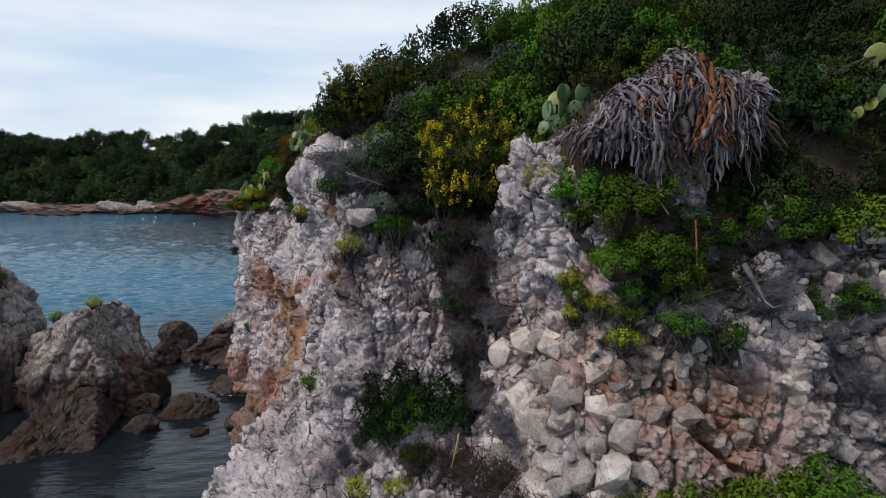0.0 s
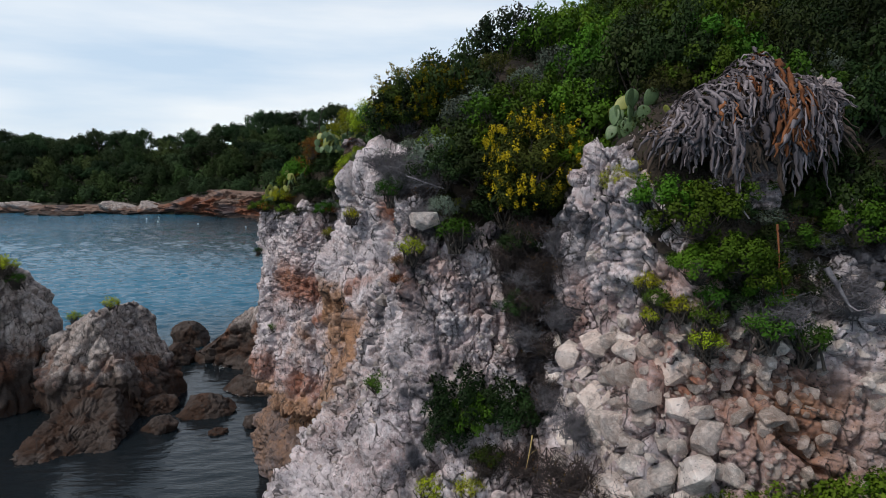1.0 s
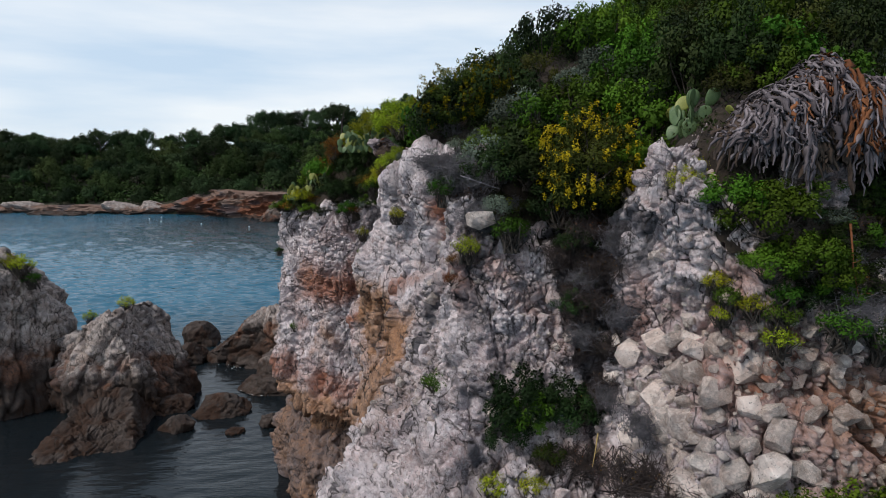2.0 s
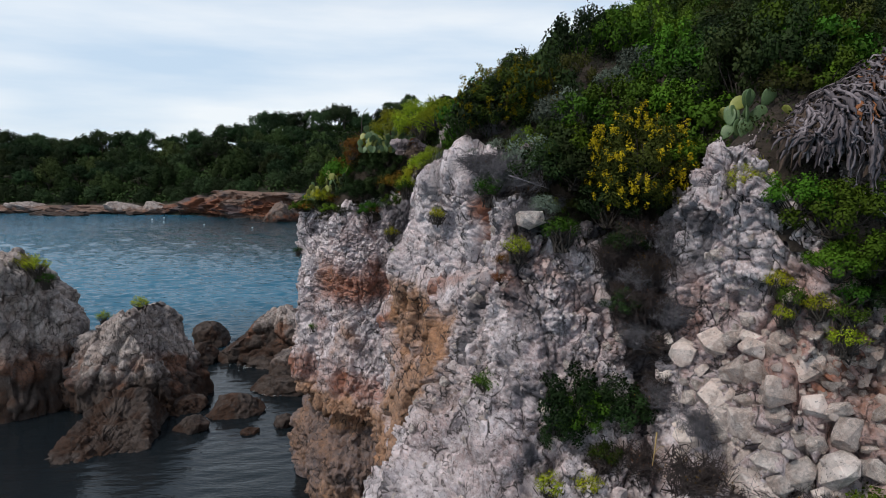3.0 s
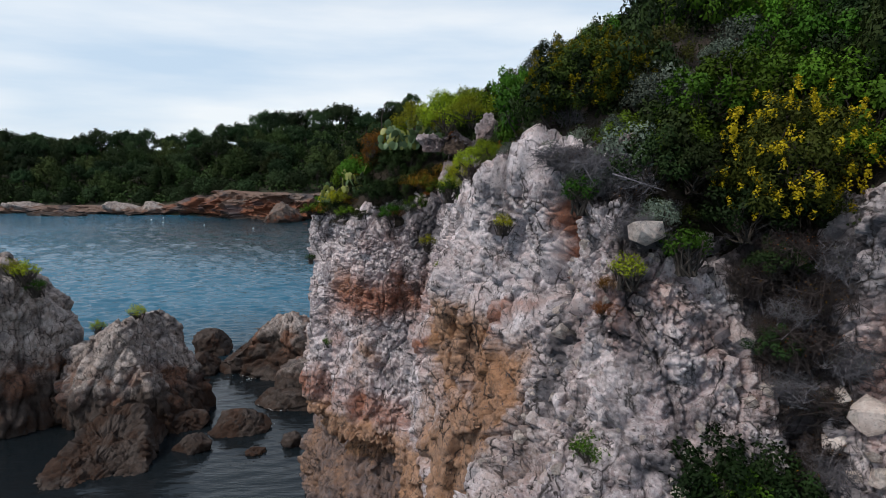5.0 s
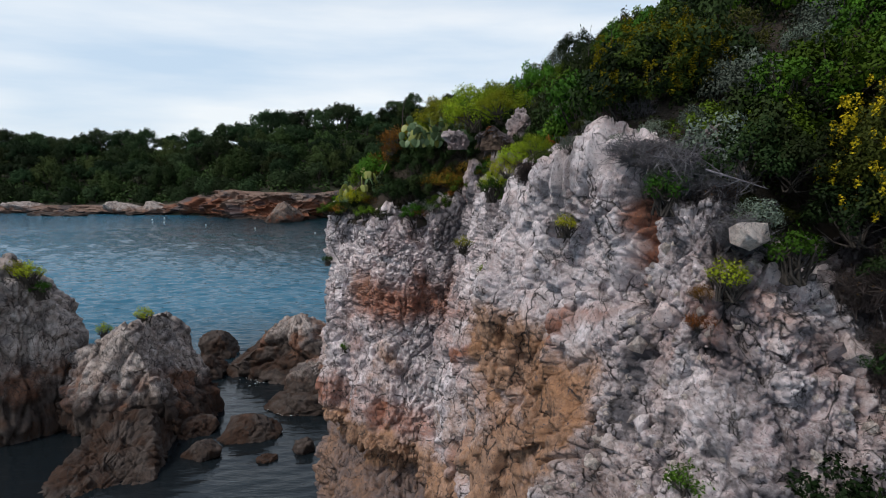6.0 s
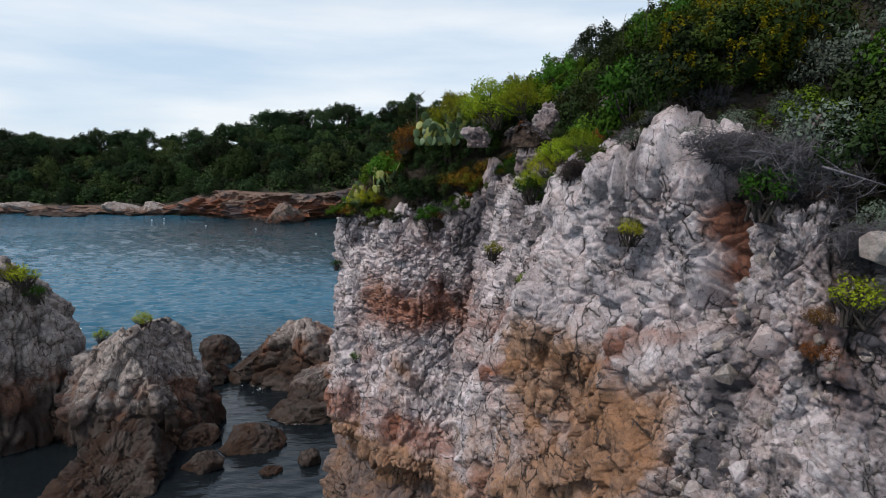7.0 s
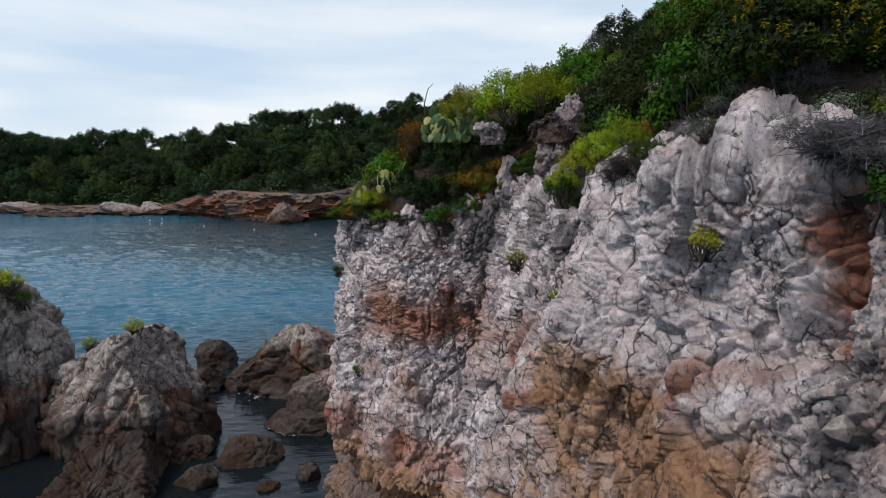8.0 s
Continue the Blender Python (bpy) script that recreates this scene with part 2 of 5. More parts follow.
def leaf_material(name, dark, light, rough=0.45, trans=0.15):
    m, nt, bsdf = node_material(name)
    geo = nt.nodes.new("ShaderNodeNewGeometry")
    calm = tuple(0.55 * c + 0.45 * d for c, d in zip(light, dark))
    col = mixed(nt, geo.outputs["Random Per Island"], tuple(0.7 * c for c in calm), tuple(1.25 * c for c in calm))
    big = noise_fac(nt, 3.0, 3, 0.6, 0.35, 0.65)
    col = mixed(nt, big, col, tuple(0.35 * c + 0.65 * d for c, d in zip(light, dark)))
    info = nt.nodes.new("ShaderNodeObjectInfo")
    hue = nt.nodes.new("ShaderNodeHueSaturation")
    rr = nt.nodes.new("ShaderNodeMapRange")
    rr.inputs["To Min"].default_value, rr.inputs["To Max"].default_value = 0.4, 1.45
    nt.links.new(info.outputs["Random"], rr.inputs["Value"])
    nt.links.new(rr.outputs["Result"], hue.inputs["Value"])
    turn = nt.nodes.new("ShaderNodeMath")
    turn.operation = "PINGPONG"
    turn.inputs[1].default_value = 0.11
    nt.links.new(info.outputs["Random"], turn.inputs[0])
    shift = nt.nodes.new("ShaderNodeMapRange")
    shift.inputs["From Max"].default_value = 0.11
    shift.inputs["To Min"].default_value, shift.inputs["To Max"].default_value = 0.47, 0.525
    nt.links.new(turn.outputs[0], shift.inputs["Value"])
    nt.links.new(shift.outputs["Result"], hue.inputs["Hue"])
    nt.links.new(col, hue.inputs["Color"])
    nt.links.new(hue.outputs["Color"], bsdf.inputs["Base Color"])
    bsdf.inputs["Roughness"].default_value = rough + 0.1
    bsdf.inputs["Specular IOR Level"].default_value = 0.06
    tr = nt.nodes.new("ShaderNodeBsdfTranslucent")
    nt.links.new(hue.outputs["Color"], tr.inputs["Color"])
    mx = nt.nodes.new("ShaderNodeMixShader")
    mx.inputs[0].default_value = trans
    nt.links.new(bsdf.outputs[0], mx.inputs[1])
    nt.links.new(tr.outputs[0], mx.inputs[2])
    nt.links.new(mx.outputs[0], nt.nodes["Material Output"].inputs["Surface"])
    return m


def strip_material(name, dark, light):
    """Dry leaf strips, each with a tone of its own, fibrous along its length."""
    m, nt, bsdf = node_material(name)
    geo = nt.nodes.new("ShaderNodeNewGeometry")
    col = mixed(nt, geo.outputs["Random Per Island"], dark, light)
    col = mixed(nt, noise_fac(nt, 14, 5, 0.7, 0.4, 0.7, (1, 1, 0.2)), col, tuple(0.5 * (a + b) * 0.45 for a, b in zip(dark, light)))
    nt.links.new(col, bsdf.inputs["Base Color"])
    bsdf.inputs["Roughness"].default_value = 0.85
    bsdf.inputs["Specular IOR Level"].default_value = 0.1
    bumped(nt, bsdf, noise_fac(nt, 40, 5, 0.7, 0.2, 0.8, (1, 1, 0.2)), 0.6, 0.01)
    return m


def plain_material(name, a, b, scale, rough, bump=0.4, dist=0.01, stretch=None):
    m, nt, bsdf = node_material(name)
    fac = noise_fac(nt, scale, 6, 0.65, 0.3, 0.7, stretch)
    col = mixed(nt, fac, a, b)
    col = mixed(nt, noise_fac(nt, scale * 6, 4, 0.6, 0.3, 0.8), col, tuple(0.6 * c for c in a))
    nt.links.new(col, bsdf.inputs["Base Color"])
    bsdf.inputs["Roughness"].default_value = rough
    bumped(nt, bsdf, noise_fac(nt, scale * 4, 6, 0.7, 0.2, 0.8, stretch), bump, dist)
    return m


LIMESTONE = rock_material("limestone", (0.80, 0.71, 0.725), (0.34, 0.30, 0.33), (0.31, 0.105, 0.045), (0.36, 0.19, 0.095), None)
STONE = rock_material("loose_limestone", (0.77, 0.675, 0.625), (0.50, 0.42, 0.385), (0.33, 0.15, 0.075), (0.36, 0.21, 0.10), None, True, 0)
BLOCK = rock_material("broken_limestone", (0.78, 0.68, 0.675), (0.40, 0.35, 0.37), (0.30, 0.12, 0.06), (0.34, 0.20, 0.09), None, True, 1)
# limestone again, with the shade of gully and corners put into its colours
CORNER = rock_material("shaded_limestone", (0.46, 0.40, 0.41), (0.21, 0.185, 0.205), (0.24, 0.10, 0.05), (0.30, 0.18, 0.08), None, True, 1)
SEA_ROCK = rock_material("sea_rock", (0.46, 0.40, 0.37), (0.19, 0.165, 0.15), (0.17, 0.070, 0.034), (0.024, 0.013, 0.008), None)
RED_ROCK = rock_material("red_shore_rock", (0.23, 0.18, 0.15), (0.07, 0.055, 0.048), (0.22, 0.075, 0.035), (0.035, 0.025, 0.02), None)
EARTH = plain_material("dark_earth", (0.03, 0.022, 0.016), (0.07, 0.052, 0.038), 3.0, 0.95, 0.8, 0.04)
FAR_EARTH = plain_material("woodland_floor", (0.03, 0.04, 0.018), (0.06, 0.05, 0.03), 0.3, 0.95)
BARK = plain_material("grey_bark", (0.035, 0.028, 0.022), (0.085, 0.07, 0.06), 9.0, 0.9, 0.6, 0.02)
DRY = strip_material("dry_grey_leaf", (0.035, 0.027, 0.031), (0.33, 0.285, 0.30))
DRY_RED = strip_material("dry_rust_leaf", (0.07, 0.022, 0.010), (0.38, 0.16, 0.075))
DRY_DARK = plain_material("rotten_leaf", (0.055, 0.035, 0.025), (0.13, 0.085, 0.06), 6.0, 0.9, 0.5, 0.01)
PAD = plain_material("cactus_pad_skin", (0.085, 0.15, 0.06), (0.16, 0.235, 0.09), 3.0, 0.5, 0.15, 0.004)
PAD_YELLOW = plain_material("cactus_pad_yellow", (0.24, 0.27, 0.05), (0.33, 0.34, 0.09), 3.0, 0.5, 0.15, 0.004)
LEAF_MID = leaf_material("lentisk_leaf", (0.014, 0.040, 0.005), (0.085, 0.170, 0.016))
LEAF_FRESH = leaf_material("fresh_leaf", (0.026, 0.068, 0.006), (0.112, 0.200, 0.017))
LEAF_DARK = leaf_material("oak_leaf", (0.010, 0.019, 0.006), (0.040, 0.068, 0.020))
LEAF_BRIGHT = leaf_material("spurge_leaf", (0.14, 0.19, 0.010), (0.38, 0.42, 0.025))
LEAF_SILVER = leaf_material("silver_leaf", (0.06, 0.085, 0.06), (0.20, 0.235, 0.19), 0.7)
LEAF_OLIVE = leaf_material("olive_leaf", (0.025, 0.036, 0.008), (0.085, 0.090, 0.022))
LEAF_RUST = leaf_material("orange_leaf", (0.15, 0.07, 0.012), (0.40, 0.20, 0.03))
LEAF_GORSE = leaf_material("gorse_leaf", (0.018, 0.032, 0.007), (0.068, 0.088, 0.015))
BUOY = plain_material("buoy_plastic", (0.5, 0.5, 0.47), (0.62, 0.62, 0.6), 4.0, 0.45, 0.1, 0.004)
FLOWER = leaf_material("yellow_flower", (0.23, 0.175, 0.008), (0.45, 0.34, 0.014), 0.6)
PINE_LEAF = leaf_material("pine_needles", (0.014, 0.030, 0.013), (0.046, 0.078, 0.030), 0.6, 0.1)
PINE_LIGHT = leaf_material("light_crown_leaf", (0.022, 0.042, 0.013), (0.066, 0.096, 0.030), 0.6, 0.1)
TWIG = plain_material("bleached_twig", (0.09, 0.085, 0.10), (0.30, 0.28, 0.30), 8.0, 0.9)
STRAW = plain_material("straw", (0.38, 0.26, 0.09), (0.5, 0.37, 0.16), 8.0, 0.8)
FOAM = plain_material("foam", (0.62, 0.66, 0.68), (0.75, 0.78, 0.8), 3.0, 0.6)
TWIG_BROWN = plain_material("brown_twig", (0.035, 0.024, 0.022), (0.10, 0.075, 0.07), 8.0, 0.9)


def water_material():
    """Water near-black in the cove, bluer in the open bay, with the far hill's dark reflection painted in."""
    m, nt, bsdf = node_material("sea_water")
    co = nt.nodes.new("ShaderNodeTexCoord")
    off = nt.nodes.new("ShaderNodeVectorMath")
    off.operation = "DISTANCE"
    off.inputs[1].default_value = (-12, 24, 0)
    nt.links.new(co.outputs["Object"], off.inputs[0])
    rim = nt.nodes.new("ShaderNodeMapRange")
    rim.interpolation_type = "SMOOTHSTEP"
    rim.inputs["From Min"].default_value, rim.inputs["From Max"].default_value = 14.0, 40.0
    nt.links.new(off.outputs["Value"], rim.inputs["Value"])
    open_sea = mixed(nt, noise_fac(nt, 0.03, 4, 0.6, 0.35, 0.65), (0.024, 0.115, 0.185), (0.034, 0.150, 0.235))
    # dark reflection of the wooded hill, painted as a round patch of base colour
    away = nt.nodes.new("ShaderNodeVectorMath")
    away.operation = "DISTANCE"
    away.inputs[1].default_value = (-15, 140, 0)
    nt.links.new(co.outputs["Object"], away.inputs[0])
    hill_reflection = nt.nodes.new("ShaderNodeMapRange")
    hill_reflection.interpolation_type = "SMOOTHSTEP"
    hill_reflection.inputs["From Min"].default_value, hill_reflection.inputs["From Max"].default_value = 38.0, 78.0
    nt.links.new(away.outputs["Value"], hill_reflection.inputs["Value"])
    open_sea = mixed(nt, hill_reflection.outputs["Result"], (0.005, 0.026, 0.036), open_sea)
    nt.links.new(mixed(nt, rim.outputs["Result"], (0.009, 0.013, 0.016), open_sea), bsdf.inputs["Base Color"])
    bsdf.inputs["Roughness"].default_value, bsdf.inputs["IOR"].default_value = 0.07, 1.36
    bsdf.inputs["Specular Tint"].default_value = (0.85, 0.95, 1.0, 1)
    calm = nt.nodes.new("ShaderNodeMapRange")
    calm.inputs["To Min"].default_value, calm.inputs["To Max"].default_value = 0.22, 1.0
    nt.links.new(rim.outputs["Result"], calm.inputs["Value"])
    b1 = bumped(nt, bsdf, noise_fac(nt, 1.1, 4, 0.6, 0.2, 0.8, (0.35, 1.2, 1)), 1.0, 0.12)
    bumped(nt, bsdf, noise_fac(nt, 4.0, 3, 0.6, 0.2, 0.8, (0.4, 1.2, 1)), 1.0, 0.05, b1)
    for node in [n for n in nt.nodes if n.type == "BUMP"]:
        nt.links.new(calm.outputs["Result"], node.inputs["Strength"])
    return m


WATER = water_material()

# ---- the sea: one sheet to the horizon, its rows close together where the bay lies ----
def sea_sheet():
    rng = np.random.default_rng(12)
    ang = np.radians(np.concatenate([np.linspace(-180, -72, 20)[:-1], np.linspace(-72, 24, 400), np.linspace(24, 180, 28)[1:]]))
    near = 1 / np.linspace(1 / 18.0, 1 / 210.0, 800)
    rad = np.concatenate([[0.0, 6.0, 12.0], near, [240, 300, 450, 800, 1500, 3200]])
    a, r = np.meshgrid(ang, rad, indexing="ij")
    x, y = r * np.sin(a) - 3.0, r * np.cos(a)
    z = np.zeros_like(x)
    step = np.maximum(r * r / 19600.0, r * 0.003)
    for _ in range(80):
        length = 0.6 * 4.5 ** rng.random()
        way = rng.normal(-1.35, 0.32)
        k = 2 * np.pi / length
        fade = smooth(1.3, 2.3, length / np.maximum(step, 1e-3)) * smooth(240, 170, r)
        z += fade * 0.0085 * length ** 0.5 * np.sin(k * (x * np.cos(way) + y * np.sin(way)) + rng.uniform(0, 6.28))
    calm = smooth(12, 38, np.hypot(x + 12, y - 26))
    z *= 0.1 + 0.9 * calm
    v = np.stack([x, y, z], -1).reshape(-1, 3)
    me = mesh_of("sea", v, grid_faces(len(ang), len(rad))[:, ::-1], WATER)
    tagged(new("water", me), "dark blue rippled sea filling the bay", "water", kind="structure")


sea_sheet()

# ---- the near cliff: its crest line (x, y, z) from the agave side round to the far corner ----
CREST = [(9.0, 5.8, 12.2), (5.0, 6.9, 12.1), (3.2, 6.5, 11.85), (2.15, 6.4, 11.95), (1.15, 7.15, 13.15), (0.78, 7.7, 13.2), (0.6, 9.5, 12.3),
         (-0.45, 9.3, 12.15), (-1.15, 9.05, 12.35), (-1.6, 9.5, 12.8), (-1.75, 10.2, 13.15), (-2.15, 10.95, 13.4), (-2.65, 11.95, 13.27), (-2.95, 13.3, 12.9), (-2.75, 15.0, 12.4),
         (-2.2, 16.8, 12.4), (-2.75, 18.8, 12.8), (-3.15, 21.4, 12.9), (-4.6, 21.5, 11.8), (-6.1, 21.7, 11.6), (-7.35, 22.85, 11.7), (-8.22, 24.05, 11.6), (-6.4, 28.0, 11.6), (-1.0, 33.0, 11.0), (8.0, 38.0, 11.0)]
# how far the rock stands out from the crest at the heights LEVELS, for the near bank, pillar and rubble spur, then for the buttress and the headland
LEVELS = (12.0, 10.8, 9.4, 7.8, 4.5)
LEAN = [(0.0, 0.3, 0.7, 1.7, 3.6), (0.0, 0.4, 0.9, 1.9, 3.6), (0.0, 0.25, 0.6, 1.7, 3.6), (0.05, 0.1, 0.5, 1.5, 3.4), (0.0, 0.0, 0.3, 1.5, 3.2), (0.0, -0.1, 0.1, 1.2, 2.8),
        (0.2, 0.6, 1.0, 2.0, 3.0), (0.2, 0.75, 1.35, 3.1, 5.0), (0.1, 0.4, 1.15, 3.1, 5.0), (0.1, 0.3, 0.85, 2.3, 4.4), (0.1, 0.4, 0.8, 1.5, 2.6)]
LEAN += [(0.1, 0.35, 0.5, 0.4, 0.5), (0.2, 0.08, 0.05, 0.1, 0.4), (0.05, 0.75, 0.85, 0.7, 0.7), (0.0, 0.55, 1.35, 1.0, 0.8), (0.1, 0.2, 0.4, 0.6, 0.8), (0.3, 0.6, 0.9, 1.3, 1.8),
         (0.3, 0.7, 1.0, 1.3, 1.9), (0.0, 0.15, 0.4, 0.5, 1.4), (0.0, 0.0, 0.05, 0.35, 1.1), (0.0, -0.1, -0.05, 0.1, 0.5), (0.0, 0.05, 0.1, 0.3, 0.5), (0.5, 0.7, 1.0, 1.5, 2.0), (0.5, 0.7, 1.0, 1.5, 2.0), (0.5, 0.7, 1.0, 1.5, 2.0)]


def coast(s):
    """Crest places and the outward directions at the row numbers s."""
    p = glide(CREST, s)
    a, b = glide(CREST, np.clip(s - 0.25, 0, None)), glide(CREST, np.clip(s + 0.25, None, len(CREST) - 1))
    h = (b - a)[:, :2]
    h /= np.linalg.norm(h, axis=1, keepdims=True) + 1e-9
    return p, np.stack([-h[:, 1], h[:, 0]], 1)


def lean_out(lean, top, z):
    """How far out the face stands at the heights z, below crests of height top."""
    o = np.where(z > LEVELS[0], lean[:, 0], 0.0)
    for k in range(4):
        a, b = LEVELS[k], LEVELS[k + 1]
        o = np.where((z <= a) & (z > b), lean[:, k] + (lean[:, k + 1] - lean[:, k]) * (a - z) / (a - b), o)
    o = np.where(z <= LEVELS[4], lean[:, 4] * (1.0 + 0.03 * (LEVELS[4] - z)), o)
    return o * np.clip((top - z) / 0.5, 0, 1)


def joint_lines(p, size, k, wide):
    f1, f2, _, _ = cells(p, size, k)
    return np.clip(1 - (f2 - f1) / wide, 0, 1)


def lumps(p, size, k, step, tilt, swell, crack, wide):
    """Weathered blocks: each stands higher or lower, leans, is rounded off, and is parted from the next by a sunk joint."""
    f1, f2, way, rnd = cells(p, size, k)
    joint = np.clip(1 - (f2 - f1) / wide, 0, 1)
    return size * (step * (rnd[:, 0] - 0.5) + tilt * (way * (rnd - 0.5)).sum(1) + swell * (0.3 - f1 * f1) - crack * joint)


def warped(p, size, much, k):
    return p + much * np.stack([fbm(p, size, 3, k), fbm(p, size, 3, k + 11), fbm(p, size, 3, k + 23)], 1)


def cliff_stain_and_shade(p):
    """Red: rust, green: dark lichen and weed plus painted gully and crease shade, blue: ochre."""
    p = warped(p, 0.8, 0.8, 71)
    x, y, z = p.T
    n = fbm(p, 1.6, 4, 70)
    near, east = (y < 9.0) & (x > 0.6), smooth(15.6, 17.0, y) * (x < 0)
    butt = smooth(10.0, 10.6, y) * smooth(16.0, 15.0, y) * (x < -1.5)
    spur = (1 - butt) * (1 - east) * (x < 0.5)
    # rust: the red cleft, seams over the buttress, the overhang band of the headland, the rubble
    cleft = np.exp(-((x + 1.95) / 0.32) ** 2 - ((y - 10.24) / 0.12) ** 2) * smooth(11.1, 11.5, z) * smooth(13.1, 12.9, z)
    seam = np.exp(-((z - 10.75 + 0.45 * (y - 11.0)) / 0.16) ** 2) * butt
    band = np.exp(-((z - 8.9) / 1.0) ** 2) * east * smooth(24.5, 22.0, y) + 0.8 * np.exp(-((z - 5.3) / 0.6) ** 2) * east
    rubble = np.exp(-((x - 2.9) / 1.1) ** 2 - ((z - 10.3) / 0.8) ** 2) * near
    hang = np.exp(-((x + 1.35) / 0.25) ** 2 - ((z - 11.3) / 0.5) ** 2) * (y < 9.6)
    rust = 0.32 * smooth(0.06, 0.2, n) * smooth(12.8, 12.0, z) + 1.3 * cleft + 0.5 * seam + 0.75 * band * smooth(-0.4, 0.15, fbm(p, 1.1, 3, 120)) + 0.55 * rubble + 0.5 * hang
    rust = rust + 0.25 * butt * smooth(-0.05, 0.15, fbm(p, 0.9, 3, 147)) * smooth(12.4, 11.4, z) + 0.3 * np.exp(-((y - 15.9) / 0.6) ** 2) * (x < -1)
    # the tan lower face of the buttress, the ochre foot of the headland
    gaps = fbm(p, 1.2, 4, 131)
    low = butt * smooth(10.9, 10.0, z) * smooth(14.3, 13.0, y)
    ochre = 0.8 * low * smooth(-0.5, 0.05, gaps) + 0.45 * butt * smooth(11.4, 9.8, z) * smooth(-0.1, 0.15, gaps)
    ochre = ochre + east * smooth(5.3, 4.3, z) * (1.1 + 0.9 * gaps) + 0.4 * east * smooth(9.0, 7.0, z) * smooth(-0.05, 0.2, gaps) + 0.45 * rubble + 0.25 * smooth(0.12, 0.25, fbm(p, 2.3, 3, 110))
    # blue-black lichen in streaks down the faces, shade painted into gully and crease, wet weed at the foot
    streak = smooth(0.02, 0.16, fbm(p * (1.3, 1.3, 0.35), 0.8, 4, 90))
    lichen_or_shade = (0.52 * streak + 0.34 * smooth(0.06, 0.2, fbm(p, 0.4, 4, 93))) * smooth(5, 8, z) * (1 - 0.6 * low) * (1 - 0.55 * butt) + 0.2 * smooth(0.05, 0.2, fbm(p, 2.6, 3, 95))
    gully_shade = np.exp(-((x - 0.55) / 0.35) ** 2) * smooth(8.0, 8.5, y) * (y < 10)
    crease_shade = np.exp(-((y - 16.4) / 0.9) ** 2 - ((x + 2.7) / 0.7) ** 2) * smooth(12.6, 11.8, z)
    lichen_or_shade = lichen_or_shade + 0.9 * gully_shade + 0.75 * crease_shade + 0.30 * spur * smooth(0.0, 0.15, fbm(p, 0.7, 4, 97)) + 0.3 * east * smooth(10.2, 11.2, z) * smooth(-0.1, 0.15, fbm(p, 1.1, 3, 122))
    foot = smooth(3.9, 3.2, z + 1.0 * fbm(p, 1.5, 3, 124))
    lichen_or_shade = lichen_or_shade + 0.95 * foot
    pillar = smooth(0.6, 0.9, x) * smooth(3.4, 2.9, x) * (y < 9)
    lichen_or_shade = lichen_or_shade * (1 - 0.75 * pillar) + 0.45 * smooth(3.4, 4.1, x + 0.8 * fbm(p, 0.9, 3, 141)) * (y < 9)
    rust = rust + 0.15 * pillar
    return np.clip(np.stack([rust, lichen_or_shade, ochre * (1 - 0.7 * foot)], 1), 0, 1)


